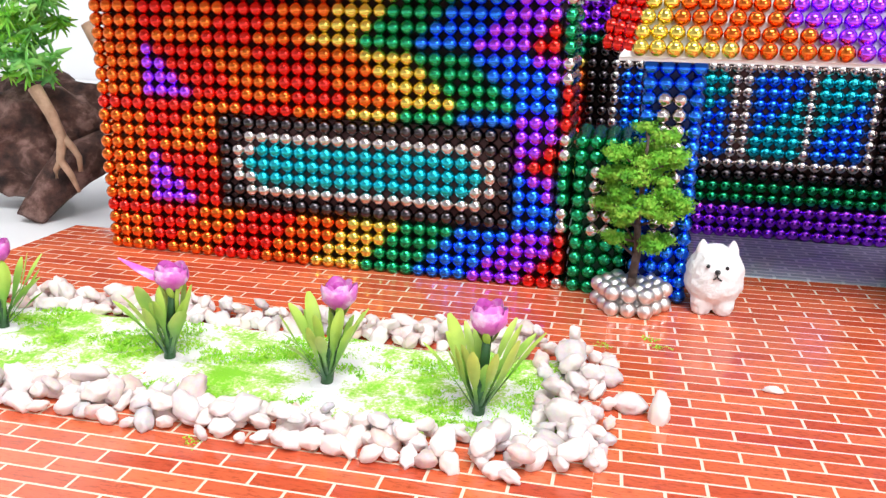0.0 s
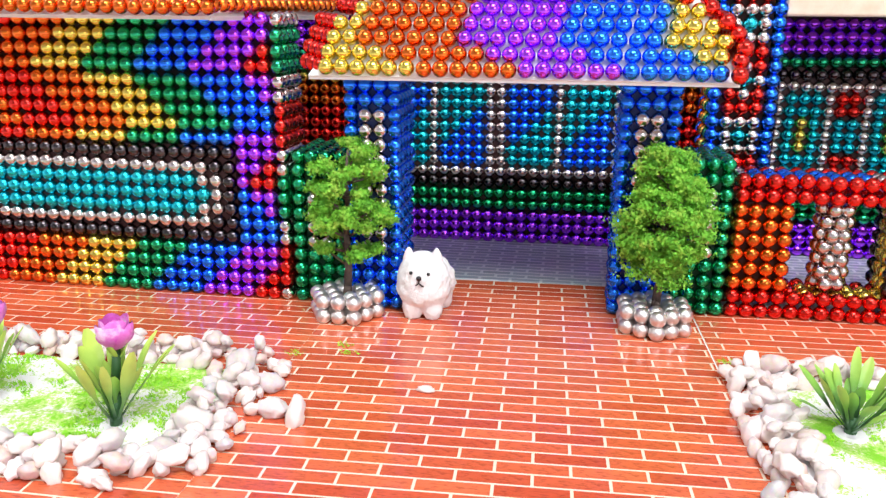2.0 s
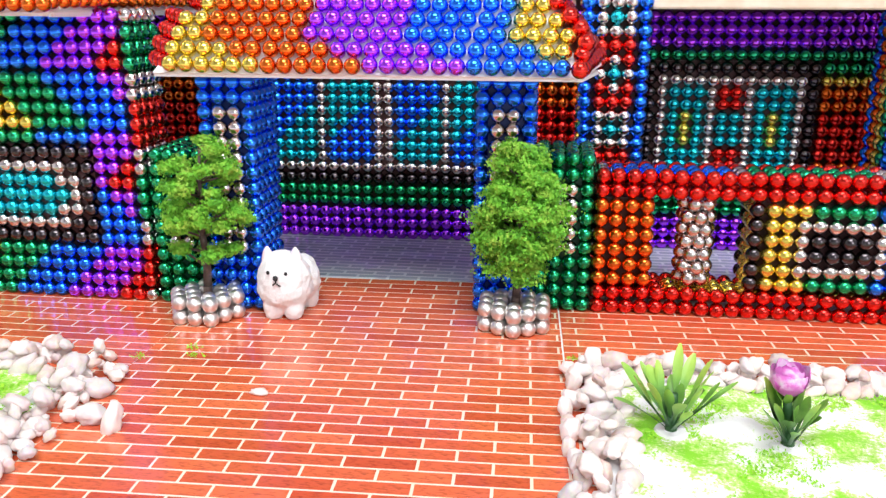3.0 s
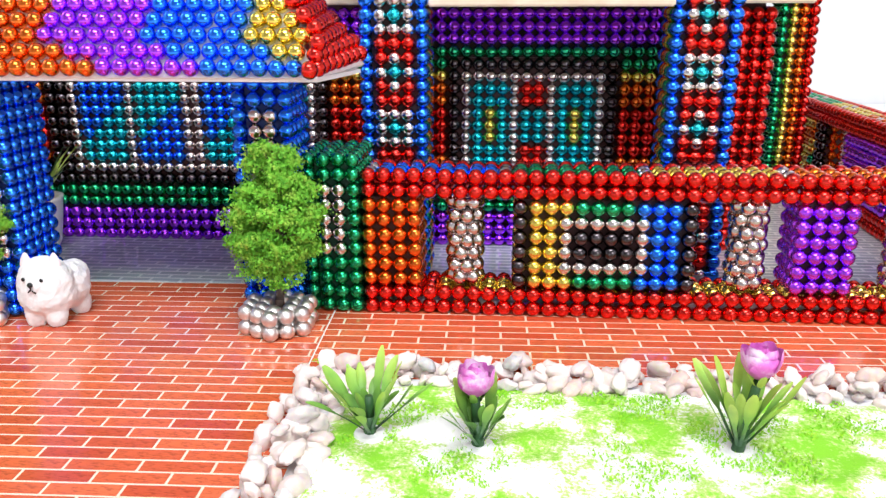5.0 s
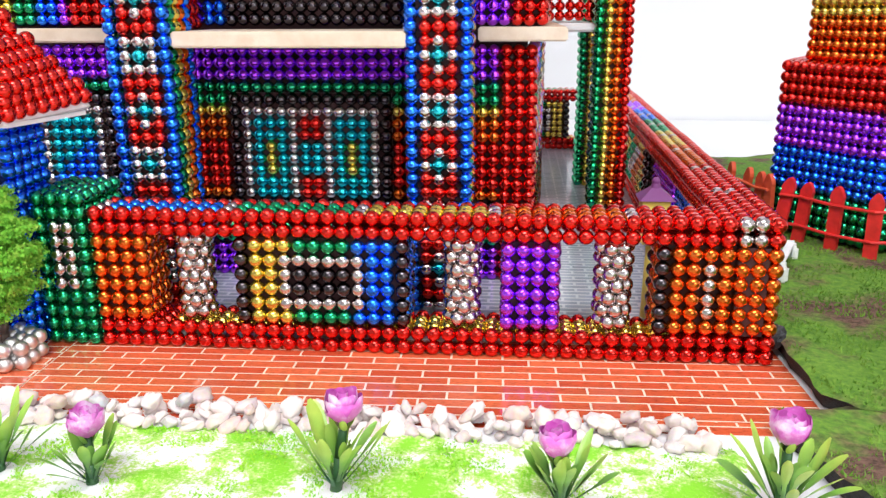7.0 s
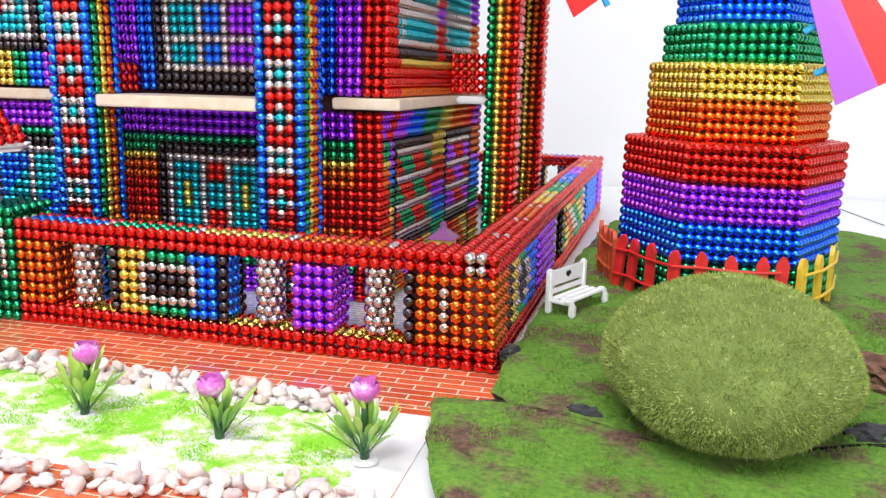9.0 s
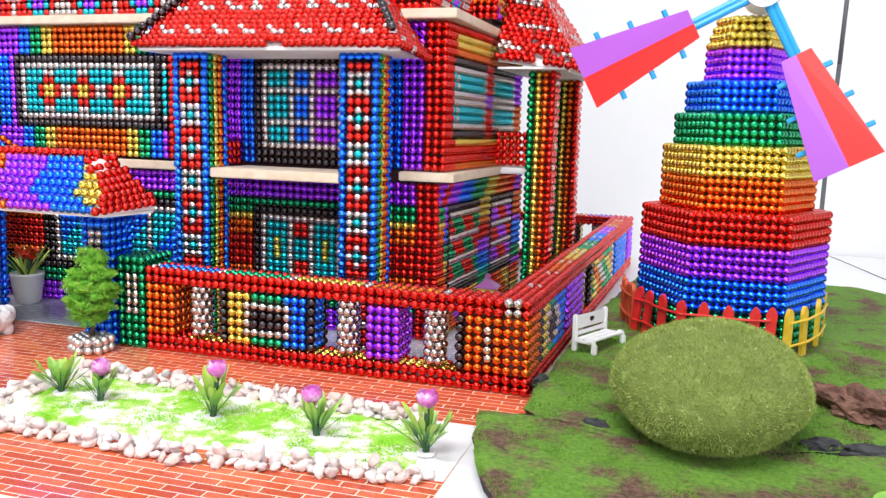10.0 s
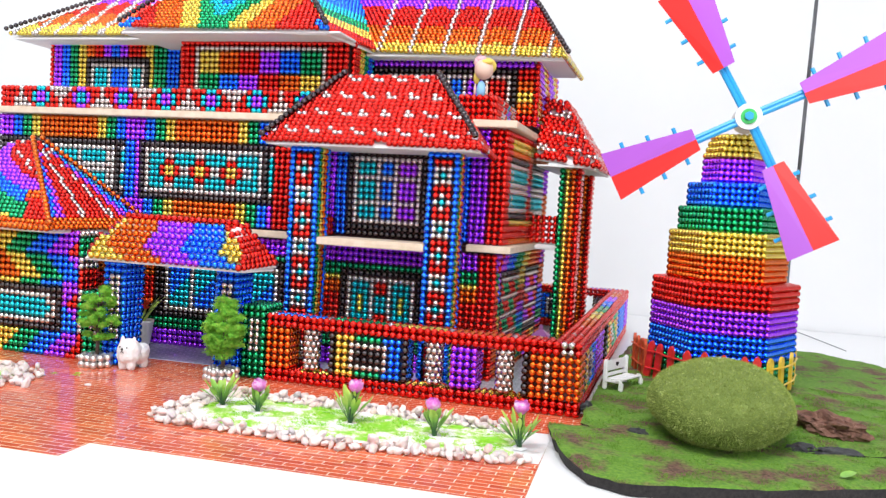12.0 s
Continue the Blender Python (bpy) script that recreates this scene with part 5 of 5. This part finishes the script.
def flower(x, y, height, seed, bloom=True, spread=1.0, leaves=22, lean=(0.0, 0.0), loose=False):
    rng = np.random.default_rng(seed)
    plant = thing("flower", "artificial pink purple flower with blunt green plastic leaves" if bloom else "artificial plant with blunt green plastic leaves and no bloom", "flower", "artificial flowers in the beds", at=pose(x * U, y * U, 0.25 * U))
    head = Vector((lean[0], lean[1], height))
    bm = bmesh.new()
    top = head - Vector((0, 0, 1.0)) if bloom else head * 0.5
    rod(bm, (0, 0, -0.2), top * 0.5, 0.32, 0.26, 10)
    rod(bm, top * 0.49, top, 0.26, 0.2, 10)
    part("stem", bm, stem_mat, plant, smooth=True)
    bm = bmesh.new()
    rod(bm, (0, 0, -0.05), (0, 0, 0.14), 0.85, 0.75, 18)
    part("foot", bm, white_plastic, plant, "pale round plastic foot")
    for k in range(leaves):
        a = k * 2.4 + rng.uniform(-0.3, 0.3)
        out = Vector((math.cos(a), math.sin(a), 0))
        f = k / max(1, leaves - 1)  # long outer leaves first, short inner ones last
        broad = k % 4 == 1
        root = top * (0.05 + 0.3 * f * f) + out * 0.15
        way = out * (spread * rng.uniform(0.35, 1.05) * (1.1 - 0.4 * f)) + Vector((0, 0, 1.0))
        long = (height - root.z) * (rng.uniform(0.72, 1.02) if f < 0.72 else rng.uniform(0.42, 0.6)) * (1.0 if bloom else 1.1)
        neck = rng.uniform(0.36, 0.5) * (1 - 0.3 * f) + (0.0 if broad else 0.08)
        bm = bmesh.new()
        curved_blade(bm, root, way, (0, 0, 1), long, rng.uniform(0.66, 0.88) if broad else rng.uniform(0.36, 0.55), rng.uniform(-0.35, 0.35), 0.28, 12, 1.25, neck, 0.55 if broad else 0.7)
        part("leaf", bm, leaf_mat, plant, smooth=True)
    if bloom:
        for ring, (n, long, wide, flare, bend) in enumerate(((3, 1.45, 1.1, 0.16, 0.3), (4, 1.65, 1.45, 0.60, 0.95), (5, 1.55, 1.6, 0.95, 1.2))):
            for k in range(n):
                a = k * 2 * math.pi / n + ring * 0.7 + rng.uniform(-0.15, 0.15)
                out = Vector((math.cos(a), math.sin(a), 0))
                bm = bmesh.new()
                curved_blade(bm, head - Vector((0, 0, 1.05)) + out * (0.06 + ring * 0.1), out * flare * 1.5 + Vector((0, 0, 1)), (0, 0, 1), long * rng.uniform(0.9, 1.08), wide, bend, 0.55, 8, 0.95, 0.0, 0.42)
                part("petal", bm, petal_mat, plant, smooth=True)
        for k in range(4):
            a = k * 1.6 + rng.uniform(-0.3, 0.3)
            out = Vector((math.cos(a), math.sin(a), 0))
            bm = bmesh.new()
            curved_blade(bm, head - Vector((0, 0, 1.5)) + out * 0.15, out * 0.8 + Vector((0, 0, 1)), (0, 0, 1), 1.0, 0.34, 0.4, 0.3, 6, 0.9, 0.0, 0.7)
            part("sepal", bm, leaf_mat, plant, smooth=True)
        if loose:
            bm = bmesh.new()
            curved_blade(bm, head + Vector((-0.6, 0, -0.7)), (-1.0, 0.1, 0.35), (0, 0, 1), 2.9, 0.9, 0.1, 0.3)
            part("loose_petal", bm, petal_mat, plant, smooth=True)
    return plant


flower(-61.8, -18.9, 5.0, 1)
flower(-50.3, -20.3, 5.0, 2, loose=True, spread=0.75, lean=(0.4, 0.2))
flower(-41.1, -21.0, 5.1, 3, spread=0.85, lean=(0.7, 0.3))
flower(-33.0, -22.3, 5.1, 4, spread=0.85, lean=(0.3, 0.3), leaves=23)
flower(2.7, -17.1, 4.1, 5, bloom=False, spread=1.1, leaves=23)
flower(8.0, -17.9, 3.5, 6, spread=0.95, leaves=19, lean=(-0.2, 0.5))
flower(20.0, -17.4, 4.9, 7, spread=0.85, lean=(0.6, -0.1), leaves=23)
flower(30.8, -18.0, 4.1, 8, spread=0.95, lean=(-0.3, -0.4))
flower(40.7, -17.9, 4.9, 9, spread=1.1, leaves=23)

bm = bmesh.new()
curved_blade(bm, (74.1, -17.4, 1.6), (0.8, 0.45, 0.35), (0, 0, 1), 1.6, 1.25, -0.1, 0.2, 8, 0.9, 0.0, 0.5)
tagged(part("fallen_leaf", bm, leaf_mat, None, smooth=True), "small bright green plastic leaf lying on the moss", "leaf")

# ---- small trees in ball pots ----
trunk_mat = noisy(shader("tree_trunk", (0.10, 0.06, 0.05), 0.8), [(0.3, (0.06, 0.035, 0.028)), (0.7, (0.15, 0.10, 0.085))], 400, bump=0.0003)
tree_leaf = noisy(shader("tree_foliage", (0.12, 0.26, 0.03), 0.75), [(0.36, (0.10, 0.36, 0.020)), (0.5, (0.19, 0.54, 0.034)), (0.64, (0.36, 0.58, 0.07))], 210)


def small_tree(x, y, top, radius, seed, lean, gaps, puff, turn, point, label):
    rng = np.random.default_rng(seed)
    pot = thing("ball_planter", "hexagonal planter of two layers of silver magnet balls", "planter", "planters beside the entrance")
    cells_p = []
    for layer in (0, 1):
        for side in (1, 2):
            corners = [Vector((side * 1.05 * math.cos(turn + k * math.pi / 3), side * 1.05 * math.sin(turn + k * math.pi / 3), 0)) for k in range(6)]
            for k in range(6):
                for i in range(side):
                    p = corners[k].lerp(corners[(k + 1) % 6], i / side)
                    cells_p.append((x + p.x, y + p.y, 0.5 + layer * 0.98, "T"))
    beads("ring", pot, cells_p, 0, single=lambda a, b, c: True, uneven=0.03)
    tree = thing("model_tree", label, "tree", "trees beside the entrance")
    bm = bmesh.new()
    tips = []
    bends = [Vector((x, y, 0.2))]
    for k in range(1, 7):
        bends.append(Vector((x + lean * min(1, k / 3) + rng.normal(0, 0.12), y + rng.normal(0, 0.12), 0.2 + (top - 1.0) * k / 6)))
    for k, (a, b) in enumerate(zip(bends, bends[1:])):
        rod(bm, a, b, 0.34 - k * 0.045, 0.30 - k * 0.045, 8)
    part("trunk", bm, trunk_mat, tree, smooth=True)
    base_z = 3.9
    levels = 9
    for k in range(levels):
        f = k / (levels - 1)
        z = base_z + 0.4 + (top - base_z - 0.9) * f
        girth = radius * (0.52 + 0.48 * math.sin(f / 0.35 * math.pi / 2) if f < 0.35 else max(0.2, 1 - point * ((f - 0.35) / 0.65) ** 1.5))
        spine = bends[min(6, int(f * 6))]
        count = max(3, int(2 * math.pi * girth / 1.55))
        for i in range(count):
            if rng.random() < gaps:
                continue
            a = 2 * math.pi * (i + rng.uniform(-0.25, 0.25)) / count + k * 0.9
            reach = girth * rng.uniform(0.56, 0.82)
            tip = Vector((spine.x + reach * math.cos(a), spine.y + reach * math.sin(a), z + rng.uniform(-0.6, 0.6)))
            bm = bmesh.new()
            rod(bm, (spine.x, spine.y, z - 0.7), tip, 0.10, 0.05, 5)
            part("limb", bm, trunk_mat, tree, smooth=True)
            tips.append(tip)
    verts, faces = [], []
    for tip in tips:
        size = puff * rng.uniform(0.75, 1.2)
        for k in range(680):
            d = Vector(rng.normal(0, 1, 3)).normalized()
            rim = rng.uniform(0.5, 1.05) * (1 + 0.8 * noise.noise(d * 2.6 + tip))
            c = tip + Vector((d.x * size * 1.15, d.y * size * 1.15, d.z * size * 0.62)) * rim
            face = (d + Vector(rng.normal(0, 0.55, 3))).normalized()
            u = face.orthogonal().normalized()
            u.rotate(Matrix.Rotation(rng.uniform(0, 6.28), 3, face))
            w = face.cross(u)
            s = rng.uniform(0.055, 0.125)
            base_i = len(verts)
            verts += [tuple((c + u * s) * U), tuple((c - u * s * 0.6 + w * s) * U), tuple((c - u * s * 0.6 - w * s) * U)]
            faces.append((base_i, base_i + 1, base_i + 2))
    me = bpy.data.meshes.new("crown")
    me.from_pydata(verts, [], faces)
    me.materials.append(tree_leaf)
    crown = new("crown", me)
    crown.parent = tree
    return tree


small_tree(-26.1, -4.45, 12.2, 3.4, 11, 0.1, 0.55, 0.70, radians(-3.5), 0.5, "model tree with ragged bright green foliage and bare gaps")
small_tree(-5.5, -3.6, 11.8, 3.35, 12, 0.25, 0.10, 0.84, radians(31), 0.72, "model tree with dense pointed bright green foliage")

# ---- dog ----
fur_white = noisy(shader("white_flocked_fur", (0.84, 0.83, 0.83), 0.9), [(0.3, (0.80, 0.79, 0.79)), (0.7, (0.87, 0.87, 0.87))], 500, bump=0.0004, second=1400)
ear_pink = shader("pale_pink_ear", (0.84, 0.76, 0.77), 0.9)
bm = bmesh.new()


def blob(centre, size, seed, rough=0.05, mat=0, sub=4, taper=0.0):
    made = bmesh.ops.create_icosphere(bm, subdivisions=sub, radius=1)["verts"]
    for v in made:
        d = v.co.normalized()
        k = 1 + rough * noise.noise(d * 4 + Vector((seed, 0, 0))) + rough * 0.5 * noise.noise(d * 13 + Vector((0, seed, 0)))
        slim = 1 - taper * (d.z + 1) / 2
        v.co = Vector((centre[0] + d.x * size[0] * k * slim, centre[1] + d.y * size[1] * k * slim, max(0.0, centre[2] + d.z * size[2] * k))) * U
    for f in {f for v in made for f in v.link_faces}:
        f.material_index = mat
        f.smooth = True


blob((0, -0.1, 2.2), (1.98, 1.75, 1.6), 1, 0.05)
blob((0, -0.15, 2.95), (1.93, 1.66, 1.75), 6, 0.05)
blob((-0.02, -0.2, 3.4), (1.72, 1.52, 1.5), 2, 0.05)
blob((0.35, 1.3, 2.3), (1.85, 1.9, 1.75), 3, 0.06)
blob((0.6, 2.6, 2.6), (1.1, 1.1, 1.25), 4, 0.06)
blob((-0.1, -1.35, 3.22), (0.62, 0.5, 0.42), 5, 0.02)
for x, y in ((-0.7, -0.6), (0.66, -0.6), (-0.4, 2.0), (1.1, 2.0)):
    blob((x * 1.05, y, 0.8), (0.72, 0.7, 1.1), x + 9, 0.03, 0, 3, -0.15)
skin = mesh_object("dog_skin", bm, fur_white)
melt = skin.modifiers.new("melt", "REMESH")
melt.mode, melt.voxel_size = "VOXEL", 0.08 * U
ease = skin.modifiers.new("ease", "SMOOTH")
ease.factor, ease.iterations = 0.5, 14
bpy.context.view_layer.update()
melted = bpy.data.meshes.new_from_object(skin.evaluated_get(bpy.context.evaluated_depsgraph_get()))
bpy.data.objects.remove(skin)
bm = bmesh.new()
bm.from_mesh(melted)
bm.normal_update()
for v in bm.verts:
    v.co += v.normal * U * (0.05 * noise.noise(v.co / U * 2.6) + 0.03 * noise.noise(v.co / U * 7.0))
for f in bm.faces:
    f.smooth, f.material_index = True, 0
for x in (-1.12, 1.05):
    blob((x * 0.92, -0.45, 4.55), (0.56, 0.36, 0.74), x, 0.03, 1, 3, 0.55)
for x, z, r in ((-0.72, 3.72, 0.13), (0.52, 3.66, 0.13)):
    blob((x, -1.66, z), (r, r * 0.6, r * 1.1), 3, 0, 2, 2)
blob((-0.12, -1.98, 3.42), (0.2, 0.14, 0.2), 3, 0, 2, 2)
for x, z in ((-0.12, 3.2), (-0.12, 3.08), (-0.22, 3.0), (-0.31, 2.93), (-0.02, 2.98), (0.08, 2.9), (0.17, 2.86)):
    blob((x, -1.98 if z > 3 else -1.95, z), (0.07, 0.06, 0.08), 3, 0, 2, 1)
dog = mesh_object("toy_dog", bm, [fur_white, ear_pink, dark_mat])
dog.matrix_world = pose(-20.9 * U, -3.6 * U, 0.0, 0, 0, 3) @ Matrix.Diagonal((0.94, 0.95, 0.94, 1))
tagged(dog, "white fluffy toy dog with black nose standing by the porch", "toy dog")

# ---- plant pot in the porch ----
pot = thing("potted_plant", "white ceramic pot with red flowers and grassy leaves in the porch", "potted plant", at=pose(-31.2 * U, 13.0 * U, 0.08 * U) @ Matrix.Diagonal((1.3, 1.3, 1.2, 1)))
profile = ((0.0, 0.0), (1.15, 0.0), (1.35, 0.4), (1.6, 2.2), (1.72, 3.4), (1.78, 3.7), (1.55, 3.7), (1.5, 3.2), (0.0, 3.1))
bm = bmesh.new()
rings = [[bm.verts.new((r * math.cos(2 * math.pi * k / 24) * U, r * math.sin(2 * math.pi * k / 24) * U, z * U)) for k in range(24)] for r, z in profile[1:-1]]
for a, b in zip(rings, rings[1:]):
    for k in range(24):
        bm.faces.new((a[k], a[(k + 1) % 24], b[(k + 1) % 24], b[k]))
bm.faces.new(rings[0][::-1])
bm.faces.new(rings[-1])
part("pot", bm, white_plastic, pot, "white ceramic pot", smooth=True)
rng = np.random.default_rng(21)
for k in range(26):
    a = rng.uniform(0, 6.28)
    bm = bmesh.new()
    curved_blade(bm, (0.5 * math.cos(a), 0.5 * math.sin(a), 3.1), (math.cos(a) * rng.uniform(0.2, 0.7), math.sin(a) * rng.uniform(0.2, 0.7), 1), (0, 0, 1), rng.uniform(3, 5.0), 0.35, rng.uniform(-0.9, -0.1), 0.3)
    part("leaf", bm, stem_mat if k % 3 == 0 else leaf_mat, pot, smooth=True)
red_petal = shader("red_petal", (0.7, 0.05, 0.02), 0.5)
for k in range(11):
    a, r = k * 1.1, rng.uniform(0.3, 1.3)
    bm = bmesh.new()
    for j in range(5):
        t = j * 1.257
        curved_blade(bm, (r * math.cos(a), r * math.sin(a), 5.8 + rng.uniform(-0.5, 0.8)), (math.cos(t), math.sin(t), 0.5), (0, 0, 1), 0.7, 0.6, 0.2, 0.2, 4)
    part("bloom", bm, red_petal, pot, "red bloom", smooth=True)

# ---- doll on the balcony ----
skin, hair, cloth = shader("doll_pale", (0.75, 0.5, 0.4), 0.5), shader("doll_yellow", (0.75, 0.55, 0.1), 0.5), shader("doll_blue", (0.25, 0.5, 0.75), 0.5)
bow = shader("doll_pink", (0.75, 0.38, 0.42), 0.5)
bm = bmesh.new()
blob((0, -0.1, 4.1), (1.5, 1.35, 1.6), 1, 0, 0, 3)
blob((0.2, 0.7, 4.75), (1.6, 1.3, 1.35), 2, 0.04, 1, 3)
blob((0.6, -0.6, 5.15), (0.95, 0.75, 0.5), 2, 0.04, 1, 3)
blob((-1.2, 0.3, 2.9), (0.5, 0.5, 1.0), 3, 0.05, 1, 3)
blob((-0.55, -0.2, 5.75), (0.85, 0.35, 0.5), 4, 0.1, 3, 3)
blob((-1.25, -0.2, 5.2), (0.4, 0.3, 0.75), 4, 0.1, 3, 3)
blob((-0.3, 0, 0.9), (0.72, 0.6, 1.5), 5, 0.02, 2, 3)
for x in (-1.25, 0.65):
    blob((x, -0.2, 0.9), (0.2, 0.2, 1.0), 6, 0, 0, 2)
doll = mesh_object("doll", bm, [skin, hair, cloth, bow])
doll.matrix_world = pose(25.7 * U, 17.6 * U, 44.6 * U)
tagged(doll, "small doll with yellow hair and blue top behind the balcony rail", "doll")

# ---- driftwood ornament ----
drift_mat = noisy(shader("driftwood", (0.10, 0.055, 0.04), 0.85), [(0.34, (0.022, 0.009, 0.007)), (0.5, (0.085, 0.036, 0.026)), (0.66, (0.26, 0.15, 0.125))], 110, bump=0.0022, second=330)
root_mat = noisy(shader("pale_root", (0.42, 0.25, 0.16), 0.7), [(0.3, (0.30, 0.17, 0.10)), (0.7, (0.52, 0.33, 0.22))], 200, bump=0.0004)
sprig_mat = noisy(shader("plastic_sprig", (0.10, 0.34, 0.07), 0.45), [(0.3, (0.05, 0.24, 0.05)), (0.5, (0.16, 0.46, 0.08)), (0.7, (0.50, 0.78, 0.22))], 110)


drift = thing("driftwood_ornament", "dark driftwood ornament with pale roots and a plastic plant on top", "driftwood")
bm = bmesh.new()
lump(bm, (-83.5, 10.0, 6.6), (9.6, 5.5, 5.3), 0.25, 0.30, 1.9, 5.0, 5)
part("stump", bm, drift_mat, drift, smooth=True)
bm = bmesh.new()
for spine, girths in (([(-77.6, 3.2, 0.3), (-76.7, 5.2, 2.5), (-75.8, 7.2, 4.5), (-73.5, 10.5, 6.0)], [1.2, 1.55, 1.9, 1.6]), ([(-72.4, 13.0, 0.2), (-73.2, 12.2, 3.1), (-74.0, 11.5, 6.0)], [1.3, 1.55, 1.8])):
    bm = bmesh.new()
    tube(bm, spine, girths, 14)
    for v in bm.verts:
        v.co += noise.noise_vector(v.co * 160) * 0.0022
    part("leg", bm, drift_mat, drift, smooth=True)
bm = bmesh.new()
tube(bm, [(-76.8, 4.6, 11.6), (-75.3, 4.4, 9.4), (-74.4, 4.3, 7.4), (-74.6, 4.0, 5.6), (-73.6, 3.9, 4.3), (-72.9, 3.8, 2.9)], [0.6, 0.5, 0.46, 0.36, 0.28, 0.14])
tube(bm, [(-74.5, 4.3, 7.7), (-73.6, 4.5, 6.6), (-73.1, 4.5, 5.8), (-73.0, 4.4, 4.6)], [0.36, 0.32, 0.26, 0.2])
tube(bm, [(-74.6, 4.0, 5.5), (-75.1, 3.9, 4.7), (-75.0, 3.8, 4.0)], [0.3, 0.24, 0.15])
part("root", bm, root_mat, drift, "pale tan root", smooth=True)
bm = bmesh.new()
tube(bm, [(-73.6, 8.3, 17.0), (-72.6, 8.5, 15.0), (-71.8, 8.8, 12.6), (-71.6, 8.8, 12.1), (-71.2, 9.2, 10.0)], [0.7, 0.8, 0.85, 0.5, 0.3])
part("root", bm, root_mat, drift, "pale tan root", smooth=True)
rng = np.random.default_rng(33)
for k in range(120):
    c = Vector((rng.uniform(-84, -75.5), rng.uniform(3.2, 7.5), rng.uniform(12.5, 20.5)))
    bm = bmesh.new()
    for j in range(9):
        way = Vector((rng.normal(0.25, 0.8), rng.normal(-0.3, 0.6), rng.normal(-0.1, 0.7)))
        curved_blade(bm, c, way, (0.2, 1, 0.3), rng.uniform(0.9, 1.8), 0.46, rng.uniform(-0.3, 0.3), 0.25, 4)
    part("leaf_spray", bm, sprig_mat if k % 3 else tree_leaf, drift, smooth=True)

# ---- cable and wire in the background ----
cable_mat = shader("grey_cable", (0.10, 0.10, 0.11), 0.5)
bm = bmesh.new()
pts = [(84.4, 88, 150), (83.0, 88, 77), (82.5, 88, 56), (82.2, 88, 40), (81.6, 88, 20), (81.5, 88, 0)]
for a, b in zip(pts, pts[1:]):
    rod(bm, a, b, 0.4, 0.4, 8)
tagged(part("hanging_cable", bm, cable_mat, None, smooth=True), "thin grey cable hanging straight down behind the windmill", "cable")
bm = bmesh.new()
for a, b in (((88.5, 124, 0.1), (91, 113, 0.1)), ((91, 113, 0.1), (95.5, 92, 0.1))):
    rod(bm, a, b, 0.08, 0.08, 6)
tagged(part("wire", bm, cable_mat, None, smooth=True), "thin dark wire lying on the white table", "wire")

# ---- pieces of their own ----
for b in LOOSE:
    ob = new("brick", brick_me)
    ob.parent = paper
    ob.location = (*(w * U for w in lattice(b[0], b[2], b[5])), b[4] * U)
for parent, (x, y, z, k), detail in WAITING:
    ob = new("ball", one_ball(k, detail))
    ob.parent = parent
    ob.location = (x * U, y * U, z * U)
